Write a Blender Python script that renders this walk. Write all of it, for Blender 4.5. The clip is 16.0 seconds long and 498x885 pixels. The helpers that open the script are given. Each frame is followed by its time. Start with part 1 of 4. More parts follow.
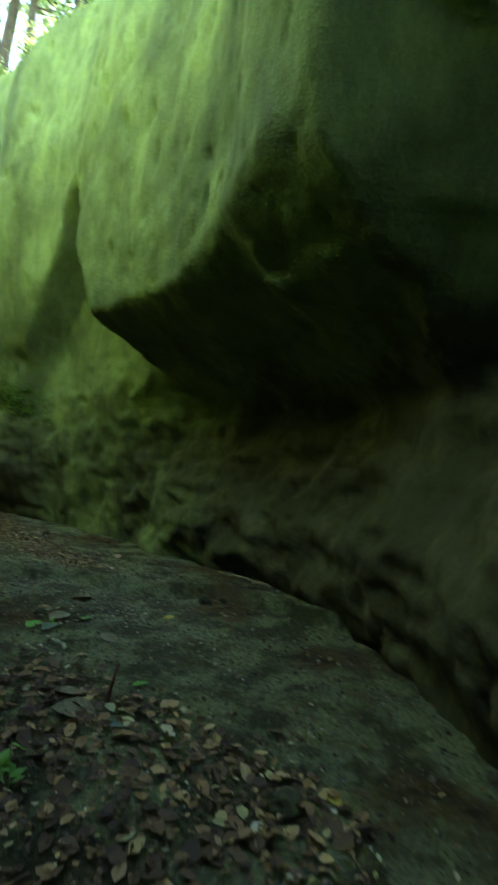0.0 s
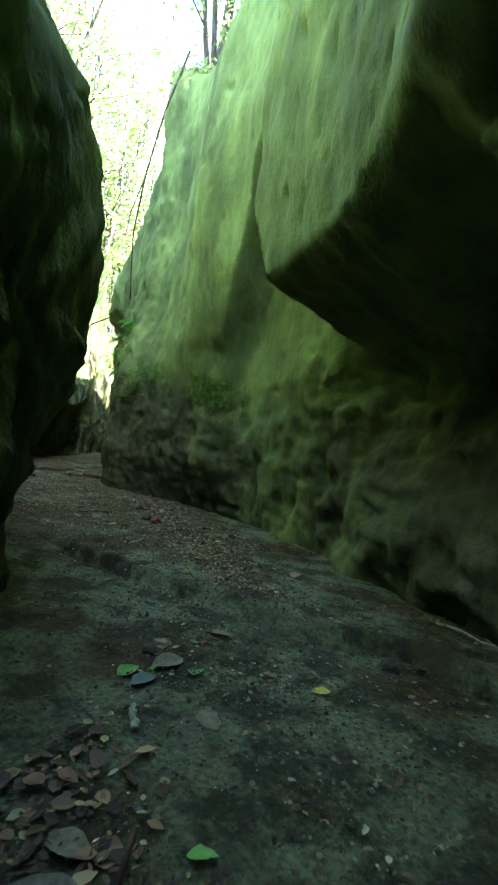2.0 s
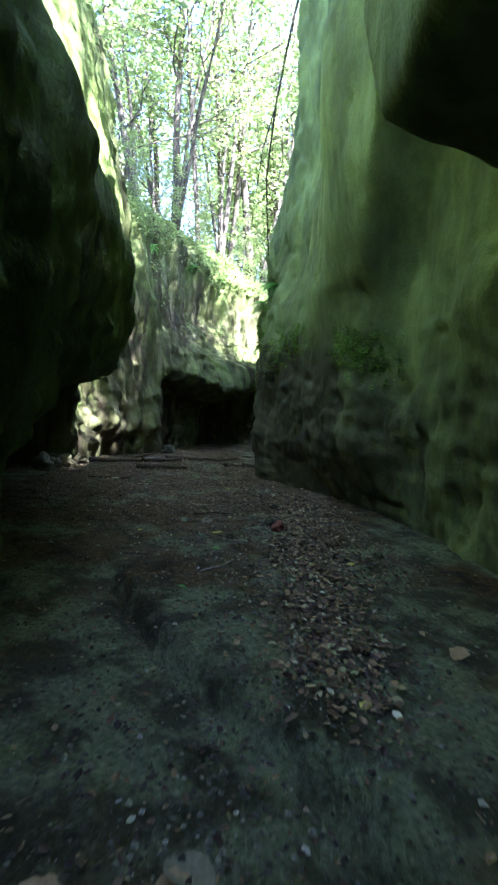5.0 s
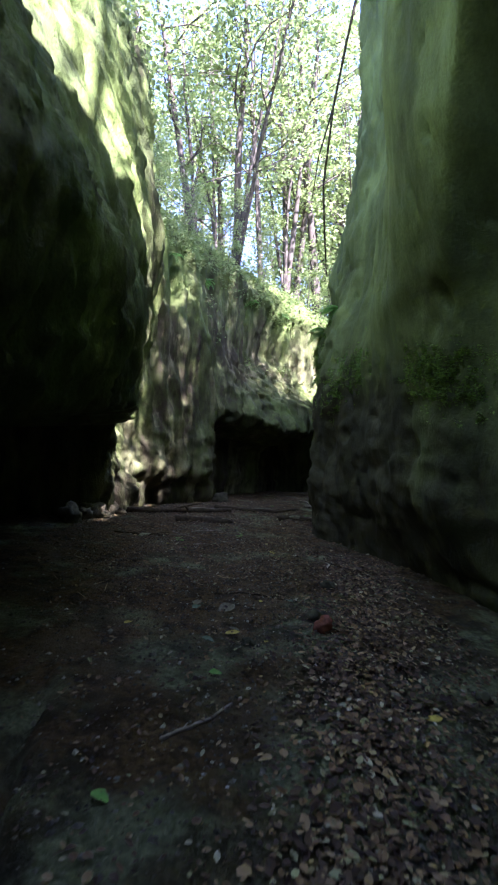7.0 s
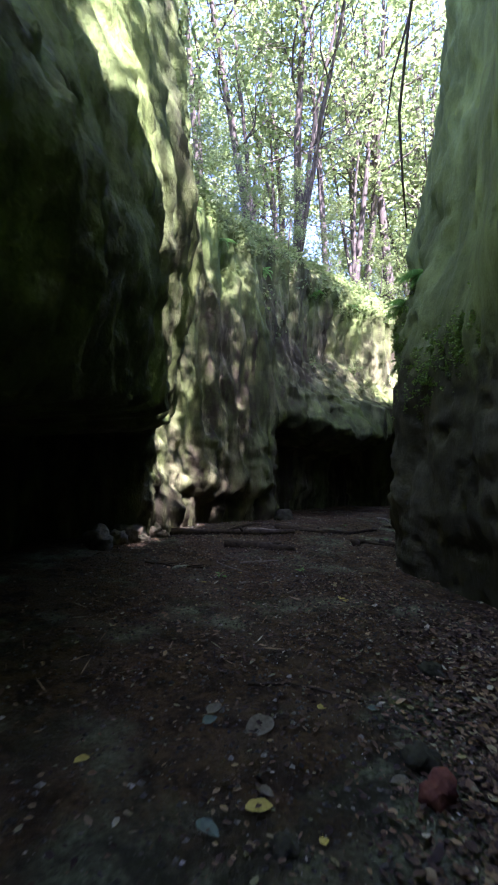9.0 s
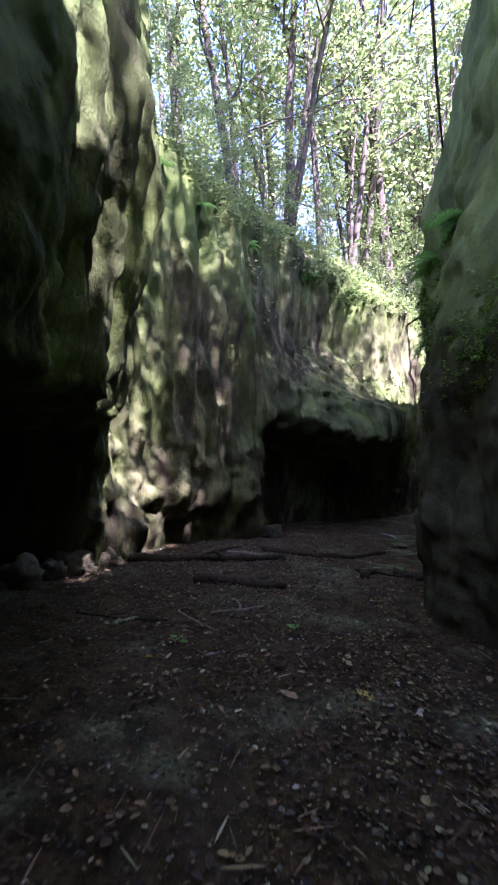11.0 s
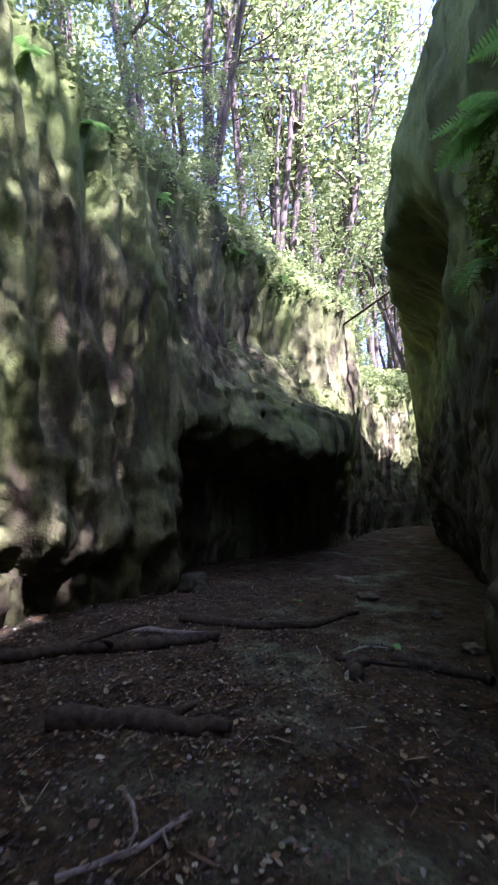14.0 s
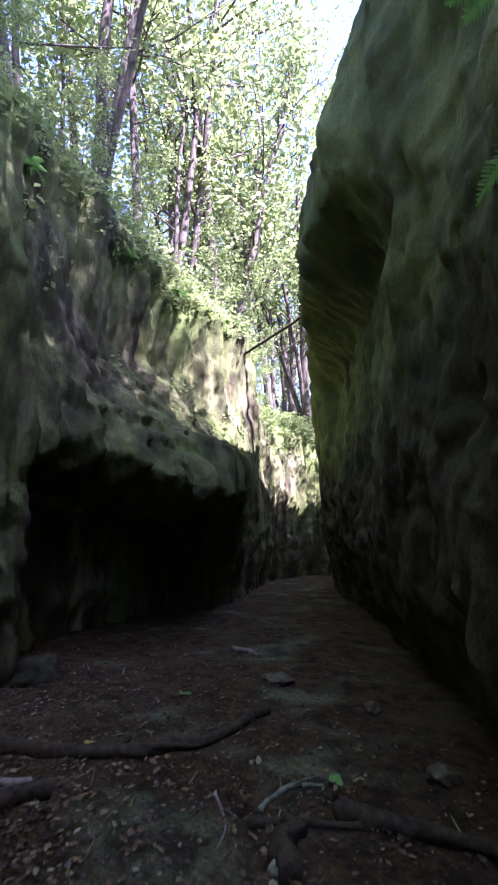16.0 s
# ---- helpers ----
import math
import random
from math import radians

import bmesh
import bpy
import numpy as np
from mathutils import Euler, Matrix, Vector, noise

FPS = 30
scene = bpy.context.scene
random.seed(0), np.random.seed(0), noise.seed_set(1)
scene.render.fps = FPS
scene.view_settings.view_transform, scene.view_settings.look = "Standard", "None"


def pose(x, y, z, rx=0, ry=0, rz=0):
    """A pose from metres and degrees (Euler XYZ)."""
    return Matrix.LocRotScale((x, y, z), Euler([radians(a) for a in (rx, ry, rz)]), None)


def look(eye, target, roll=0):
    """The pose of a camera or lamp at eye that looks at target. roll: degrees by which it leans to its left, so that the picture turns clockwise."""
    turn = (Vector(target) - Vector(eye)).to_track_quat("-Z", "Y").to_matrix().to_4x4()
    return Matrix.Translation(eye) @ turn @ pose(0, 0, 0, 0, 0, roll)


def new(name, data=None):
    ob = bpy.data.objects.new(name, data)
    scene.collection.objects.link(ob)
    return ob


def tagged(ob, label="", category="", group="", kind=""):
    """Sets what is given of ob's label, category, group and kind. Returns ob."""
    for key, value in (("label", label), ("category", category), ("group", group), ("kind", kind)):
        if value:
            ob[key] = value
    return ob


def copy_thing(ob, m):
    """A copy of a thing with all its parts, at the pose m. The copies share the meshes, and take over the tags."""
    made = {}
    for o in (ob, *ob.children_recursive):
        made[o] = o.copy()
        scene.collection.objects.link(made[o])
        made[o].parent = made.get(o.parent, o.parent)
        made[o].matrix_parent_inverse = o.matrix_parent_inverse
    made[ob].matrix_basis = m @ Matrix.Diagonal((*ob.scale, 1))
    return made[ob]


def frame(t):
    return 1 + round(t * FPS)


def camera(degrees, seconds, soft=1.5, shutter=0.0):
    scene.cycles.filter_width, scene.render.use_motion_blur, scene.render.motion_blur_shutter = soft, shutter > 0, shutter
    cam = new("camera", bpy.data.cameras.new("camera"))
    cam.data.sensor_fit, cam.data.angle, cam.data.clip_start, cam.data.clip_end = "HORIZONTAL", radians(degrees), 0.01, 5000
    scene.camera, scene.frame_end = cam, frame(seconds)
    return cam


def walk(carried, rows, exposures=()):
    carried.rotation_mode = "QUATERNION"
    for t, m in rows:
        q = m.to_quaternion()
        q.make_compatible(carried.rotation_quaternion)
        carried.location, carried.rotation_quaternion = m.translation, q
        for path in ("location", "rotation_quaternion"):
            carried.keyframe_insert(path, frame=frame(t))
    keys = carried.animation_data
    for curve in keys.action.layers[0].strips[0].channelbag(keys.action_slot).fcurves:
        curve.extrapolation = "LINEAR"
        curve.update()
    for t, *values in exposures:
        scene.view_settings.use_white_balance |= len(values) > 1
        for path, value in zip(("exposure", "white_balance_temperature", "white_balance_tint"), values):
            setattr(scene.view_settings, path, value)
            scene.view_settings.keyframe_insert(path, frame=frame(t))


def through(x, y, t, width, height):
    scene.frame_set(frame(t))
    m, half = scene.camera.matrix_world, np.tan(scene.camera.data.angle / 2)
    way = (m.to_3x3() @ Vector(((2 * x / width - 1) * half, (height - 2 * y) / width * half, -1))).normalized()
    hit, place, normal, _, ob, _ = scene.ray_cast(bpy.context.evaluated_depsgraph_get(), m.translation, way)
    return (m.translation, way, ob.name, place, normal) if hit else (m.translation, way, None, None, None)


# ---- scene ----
cam = camera(52.7, 16.0, 2.0, 0.5)
METRES, EYE, TILT, LEAN, TURN = 15.6, 1.5, 0.0, 0.0, 0.0
ROWS = [
    (0.0, 0.0, 0.0, 0.0, -0.32, 3.0, -6.19),
    (0.5, 0.0076, 0.0265, -0.0001, 8.73, 4.99, -6.47),
    (1.0, 0.0134, 0.0539, 0.0043, 15.9, 4.58, -6.41),
    (1.5, 0.0187, 0.0873, 0.0028, 21.71, 2.57, -7.05),
    (2.0, 0.0162, 0.1192, -0.0025, 26.41, 0.36, -6.81),
    (2.5, 0.0197, 0.1491, -0.0032, 30.61, -1.84, -5.69),
    (3.0, 0.0241, 0.1731, -0.0011, 33.98, -2.84, -4.75),
    (3.5, 0.0172, 0.202, -0.0053, 37.03, -3.57, -2.94),
    (4.0, 0.0074, 0.2283, -0.0035, 40.96, -4.75, -1.88),
    (4.5, -0.0053, 0.2582, -0.0034, 45.73, -4.72, -2.14),
    (7.0, -0.0946, 0.3811, -0.0007, 57.95, 1.11, -2.55),
    (7.5, -0.1143, 0.4046, 0.001, 60.32, 0.99, -2.48),
    (8.0, -0.1435, 0.4195, 0.0002, 61.7, 1.11, -1.61),
    (8.5, -0.1707, 0.4377, -0.0017, 63.81, 1.52, -1.19),
    (9.0, -0.198, 0.4587, -0.0019, 66.25, 2.1, -1.47),
    (11.5, -0.3481, 0.5352, 0.0026, 64.04, 2.88, -1.62),
    (12.0, -0.3795, 0.5479, 0.0019, 61.94, 2.5, -1.39),
    (12.5, -0.4083, 0.5597, 0.0026, 61.52, 2.42, -0.77),
    (13.0, -0.4391, 0.5762, 0.0037, 60.86, 2.88, -0.76),
    (13.5, -0.4681, 0.5908, 0.0035, 58.04, 3.98, -0.76),
    (14.0, -0.4934, 0.6063, 0.0039, 55.23, 5.23, -0.42),
    (14.5, -0.5202, 0.619, 0.0014, 52.05, 6.37, 0.07),
    (15.0, -0.5473, 0.6345, -0.0003, 48.12, 7.51, 0.42),
    (15.5, -0.5647, 0.6584, 0.0024, 44.9, 8.93, -0.04),
    (16.0, -0.5837, 0.6786, 0.0043, 42.69, 10.54, -0.68),
]
EXPOSURES = [(0.0, 4.9, 6300, 2), (0.5, 5.35, 6150, 4), (1.0, 5.1, 5850, 9), (1.5, 5.05, 5650, 12), (2.5, 5.1, 5400, 17), (4.5, 4.65, 5100, 24), (7.0, 3.75, 5250, 46), (16.0, 3.45, 5220, 61)]
walk(cam, [(t, pose(0, 0, EYE, TILT, LEAN, TURN) @ pose(METRES * x, METRES * y, METRES * z, 90 + pitch, roll, yaw)) for t, x, y, z, yaw, pitch, roll in ROWS], EXPOSURES)

# ---- world and sun ----
SUN_WAY = Vector((0.60, 0.03, 0.80)).normalized()
world = bpy.data.worlds.new("world")
scene.world = world
world.use_nodes = True
sky = world.node_tree.nodes.new("ShaderNodeTexSky")
sky.sky_type, sky.sun_disc = "NISHITA", False
sky.sun_elevation = math.asin(SUN_WAY.z)
sky.sun_rotation = math.atan2(SUN_WAY.x, SUN_WAY.y)
world.node_tree.links.new(sky.outputs[0], world.node_tree.nodes["Background"].inputs[0])
world.node_tree.nodes["Background"].inputs[1].default_value = 0.09
sun = new("sun", bpy.data.lights.new("sun", "SUN"))
sun.data.energy, sun.data.angle, sun.data.color = 5.0, radians(0.53), (1.0, 0.94, 0.82)
sun.matrix_world = look(SUN_WAY * 50, (0, 0, 0))


# ---- materials ----
class Nodes:
    """A small wrapper round a material's node tree."""

    def __init__(self, name, rough=0.9, spec=0.3):
        self.mat = bpy.data.materials.new(name)
        self.mat.use_nodes = True
        self.tree = self.mat.node_tree
        self.bsdf = self.tree.nodes["Principled BSDF"]
        self.bsdf.inputs["Roughness"].default_value = rough
        self.bsdf.inputs["Specular IOR Level"].default_value = spec
        self.pos = self.add("ShaderNodeNewGeometry").outputs["Position"]

    def add(self, kind, **sets):
        node = self.tree.nodes.new(kind)
        for key, value in sets.items():
            if key == "op":
                node.operation = value
            elif key == "blend":
                node.data_type, node.blend_type = "RGBA", value
        return node

    def link(self, a, b):
        self.tree.links.new(a, b)

    def noise(self, scale, detail=6.0, stretch=None, rough=0.6, shift=0.0):
        node = self.add("ShaderNodeTexNoise")
        node.inputs["Scale"].default_value = scale
        node.inputs["Detail"].default_value = detail
        node.inputs["Roughness"].default_value = rough
        m = self.add("ShaderNodeMapping")
        m.inputs["Scale"].default_value = stretch or (1, 1, 1)
        m.inputs["Location"].default_value = (shift, shift * 1.7, shift * 0.6)
        self.link(self.pos, m.inputs["Vector"])
        self.link(m.outputs[0], node.inputs["Vector"])
        return node.outputs["Fac"]

    def ramp(self, fac, stops):
        node = self.add("ShaderNodeValToRGB")
        els = node.color_ramp.elements
        while len(els) < len(stops):
            els.new(0.5)
        for el, (at, col) in zip(els, stops):
            el.position = at
            el.color = (*col, 1) if isinstance(col, tuple) else (col, col, col, 1)
        self.link(fac, node.inputs[0])
        return node.outputs[0]

    def mix(self, fac, a, b, blend="MIX"):
        node = self.add("ShaderNodeMix", blend=blend)
        for at, value in ((0, fac), (6, a), (7, b)):
            sock = node.inputs[at]
            if isinstance(value, (int, float)):
                sock.default_value = value if at == 0 else (value, value, value, 1)
            elif isinstance(value, tuple):
                sock.default_value = (*value, 1)
            else:
                self.link(value, sock)
        return node.outputs[2]

    def math(self, op, a, b=0.0):
        node = self.add("ShaderNodeMath", op=op)
        for sock, value in zip(node.inputs, (a, b)):
            if isinstance(value, (int, float)):
                sock.default_value = value
            else:
                self.link(value, sock)
        return node.outputs[0]

    def bump(self, height, strength=0.5, distance=0.03):
        node = self.add("ShaderNodeBump")
        node.inputs["Strength"].default_value = strength
        node.inputs["Distance"].default_value = distance
        self.link(height, node.inputs["Height"])
        self.link(node.outputs[0], self.bsdf.inputs["Normal"])

    def colour(self, c):
        if isinstance(c, tuple):
            self.bsdf.inputs["Base Color"].default_value = (*c, 1)
        else:
            self.link(c, self.bsdf.inputs["Base Color"])


def rock_material(name, bare, pale, moss, bright_moss, moss_level, film_and_shade=(), grit=1.0):
    """Damp tuff with moss: moss_level moves the share of moss. Rows of (axis, from, to, share) bring algae in or let it
    die out along the gorge and up the face, and on the right cliff also put the shade under the overhang into the
    colour.
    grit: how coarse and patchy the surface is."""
    n = Nodes(name, 0.92, 0.2)
    grain = n.noise(34.0, 5.0, (1, 1, 0.7))
    lumps = n.noise(7.0, 6.0, (1, 1, 0.6), shift=12.0)
    broad = n.noise(0.55, 5.0, (1, 1, 0.45), shift=3.0)
    streak = n.noise(2.2, 6.0, (1, 1, 0.18), shift=7.0)
    stone = n.mix(n.ramp(streak, [(0.50, 0.0), (0.70, 1.0)]), bare, pale)
    stone = n.mix(n.ramp(lumps, [(0.30, 0.55 * grit), (0.62, 0.0)]), stone, (0.034, 0.028, 0.016))
    green = n.mix(n.ramp(n.noise(1.1, 5.0, (1, 1, 0.5), shift=1.0), [(0.35, 0.0), (0.65, 1.0)]), moss, bright_moss)
    green = n.mix(n.ramp(n.noise(5.0, 6.0, (1, 1, 0.35), shift=21.0), [(0.36, 0.45), (0.56, 0.0)]), green, moss)
    mask = n.math("ADD", n.math("MULTIPLY", broad, 0.75), n.math("MULTIPLY", streak, 0.40))
    mask = n.math("ADD", mask, n.math("MULTIPLY", lumps, 0.25))
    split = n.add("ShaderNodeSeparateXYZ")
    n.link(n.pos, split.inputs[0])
    for axis, lo, hi, share in film_and_shade:
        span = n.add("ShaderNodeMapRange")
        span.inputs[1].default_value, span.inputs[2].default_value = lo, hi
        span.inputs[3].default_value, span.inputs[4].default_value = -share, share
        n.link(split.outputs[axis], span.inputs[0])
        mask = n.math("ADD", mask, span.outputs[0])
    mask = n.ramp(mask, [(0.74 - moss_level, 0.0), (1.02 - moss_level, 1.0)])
    col = n.mix(mask, stone, green)
    col = n.mix(n.ramp(grain, [(0.3, 0.35), (0.6, 0.0)]), col, n.mix(0.55, col, (0.02, 0.018, 0.01)))
    n.colour(col)
    fine = n.math("ADD", grain, n.math("MULTIPLY", lumps, 2.2))
    n.bump(fine, 0.35 + 0.4 * grit, 0.012 + 0.018 * grit)
    return n.mat


# rows two and three also paint in shade, low down and towards the start
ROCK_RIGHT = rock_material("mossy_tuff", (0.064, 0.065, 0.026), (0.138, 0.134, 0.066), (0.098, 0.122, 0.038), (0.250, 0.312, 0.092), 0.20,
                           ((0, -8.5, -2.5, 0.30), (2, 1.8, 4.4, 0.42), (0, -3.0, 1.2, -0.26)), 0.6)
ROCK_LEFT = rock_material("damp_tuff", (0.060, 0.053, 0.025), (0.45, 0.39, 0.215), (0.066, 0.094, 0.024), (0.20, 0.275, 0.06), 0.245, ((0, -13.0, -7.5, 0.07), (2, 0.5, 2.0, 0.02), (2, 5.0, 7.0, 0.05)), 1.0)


def soil_material():
    n = Nodes("forest_floor", 0.9, 0.2)
    grain = n.noise(30.0, 8.0)
    patch = n.noise(0.8, 5.0, shift=2.0)
    stone = n.mix(n.ramp(grain, [(0.3, 0.0), (0.7, 1.0)]), (0.080, 0.098, 0.044), (0.29, 0.325, 0.165))
    stone = n.mix(n.ramp(n.noise(2.6, 6.0, shift=6.0), [(0.42, 0.8), (0.56, 0.0)]), stone, (0.030, 0.026, 0.012))
    litter = n.mix(n.ramp(n.noise(22.0, 8.0, shift=4.0), [(0.3, 0.0), (0.7, 1.0)]), (0.042, 0.0255, 0.0080), (0.165, 0.108, 0.038))
    litter = n.mix(n.ramp(n.noise(4.5, 7.0, shift=9.0), [(0.40, 0.75), (0.56, 0.0)]), litter, (0.018, 0.0125, 0.0055))
    litter = n.mix(n.ramp(n.noise(1.3, 5.0, shift=13.0), [(0.50, 0.0), (0.64, 0.6)]), litter, (0.135, 0.105, 0.052))
    split = n.add("ShaderNodeSeparateXYZ")
    n.link(n.pos, split.inputs[0])
    far = n.add("ShaderNodeMapRange")
    far.inputs[1].default_value, far.inputs[2].default_value = -3.0, -6.0
    far.inputs[3].default_value, far.inputs[4].default_value = -0.06, 0.10
    n.link(split.outputs[0], far.inputs[0])
    n.colour(n.mix(n.ramp(n.math("ADD", patch, far.outputs[0]), [(0.45, 0.0), (0.58, 1.0)]), stone, litter))
    n.bump(n.math("ADD", n.math("ADD", grain, n.noise(110.0, 4.0)), n.math("MULTIPLY", n.noise(6.0, 5.0, shift=11.0), 2.5)), 1.0, 0.04)
    return n.mat


SOIL = soil_material()


def bark_material():
    n = Nodes("bark", 0.9, 0.2)
    n.colour(n.ramp(n.noise(14.0, 7.0, (1, 1, 0.2)), [(0.3, (0.034, 0.029, 0.021)), (0.7, (0.125, 0.107, 0.08))]))
    n.bump(n.noise(30.0, 6.0, (1, 1, 0.2)), 0.7, 0.02)
    return n.mat


BARK = bark_material()


def leaf_material(name, dark, light, through=0.5):
    n = Nodes(name, 0.5, 0.4)
    island = n.add("ShaderNodeNewGeometry").outputs["Random Per Island"]
    col = n.ramp(island, [(0.0, dark), (1.0, light)])
    n.colour(col)
    glow = n.add("ShaderNodeBsdfTranslucent")
    n.link(n.mix(0.5, col, light), glow.inputs[0])
    both = n.add("ShaderNodeMixShader")
    both.inputs[0].default_value = through
    n.link(n.bsdf.outputs[0], both.inputs[1])
    n.link(glow.outputs[0], both.inputs[2])
    n.link(both.outputs[0], n.tree.nodes["Material Output"].inputs["Surface"])
    return n.mat


LEAF = leaf_material("green_leaf", (0.085, 0.135, 0.036), (0.28, 0.355, 0.12), 0.6)


# ---- geometry helpers ----
GRAD = np.random.RandomState(5).normal(size=(4096, 3))
GRAD /= np.linalg.norm(GRAD, axis=1)[:, None]


def perlin(p):
    """Gradient noise of an (n, 3) array, about -0.7 to 0.7."""
    cell = np.floor(p).astype(np.int64)
    f = p - cell
    u = f * f * f * (f * (f * 6 - 15) + 10)
    total = np.zeros(len(p))
    for dx in (0, 1):
        for dy in (0, 1):
            for dz in (0, 1):
                c = cell + (dx, dy, dz)
                h = (c[:, 0] * 73856093 ^ c[:, 1] * 19349663 ^ c[:, 2] * 83492791) & 4095
                w = (u[:, 0] if dx else 1 - u[:, 0]) * (u[:, 1] if dy else 1 - u[:, 1]) * (u[:, 2] if dz else 1 - u[:, 2])
                total += w * ((f - (dx, dy, dz)) * GRAD[h]).sum(1)
    return total


def fbm(p, octaves=4, gain=0.5):
    total, amp = np.zeros(len(p)), 1.0
    for k in range(octaves):
        total += amp * perlin(p * 2.0 ** k + 17.3 * k)
        amp *= gain
    return total


def spline(values, at):
    """Catmull-Rom through rows of values (k, d) at the parameters at, 0 to k - 1."""
    v = np.asarray(values, float)
    k = np.clip(np.floor(at).astype(int), 0, len(v) - 2)
    f = (at - k)[:, None]
    p0, p1, p2, p3 = v[np.maximum(k - 1, 0)], v[k], v[k + 1], v[np.minimum(k + 2, len(v) - 1)]
    m1, m2 = (p2 - p0) * 0.5, (p3 - p1) * 0.5
    return (2 * f ** 3 - 3 * f ** 2 + 1) * p1 + (f ** 3 - 2 * f ** 2 + f) * m1 + (3 * f ** 2 - 2 * f ** 3) * p2 + (f ** 3 - f ** 2) * m2


def even(values, step):
    """Parameters along a spline, so that its points lie about step apart."""
    at = np.linspace(0, len(values) - 1, 60 * len(values))
    pts = spline(values, at)
    run = np.r_[0, np.cumsum(np.linalg.norm(np.diff(pts, axis=0), axis=1))]
    return np.interp(np.linspace(0, run[-1], max(3, int(run[-1] / step))), run, at)


def mesh_object(name, verts, faces, material, smooth=True):
    me = bpy.data.meshes.new(name)
    me.from_pydata(np.asarray(verts).tolist(), [], np.asarray(faces).tolist() if isinstance(faces, np.ndarray) else faces)
    me.materials.append(material)
    if smooth:
        me.polygons.foreach_set("use_smooth", [True] * len(me.polygons))
    me.update()
    return new(name, me)


def grid_faces(rows, cols):
    i = np.arange((rows - 1) * (cols - 1))
    a = i // (cols - 1) * cols + i % (cols - 1)
    return np.stack([a, a + 1, a + cols + 1, a + cols], 1)


RIMS = {}
# the lip of the overhang on the one cliff, by x - y: its height, and how gently its underside runs back
LIP_AT = (-11.5, -10.0, -7.1, -5.8, -4.74, -3.6, -3.0, -2.4)
LIP_Z = (3.50, 3.65, 3.68, 4.12, 4.40, 4.60, 6.5, 8.5)
LIP_RUN = (0.70, 0.90, 1.35, 1.8, 2.4, 2.9, 3.4, 3.6)


def smooth(k):
    k = np.clip(k, 0, 1)
    return k * k * (3 - 2 * k)


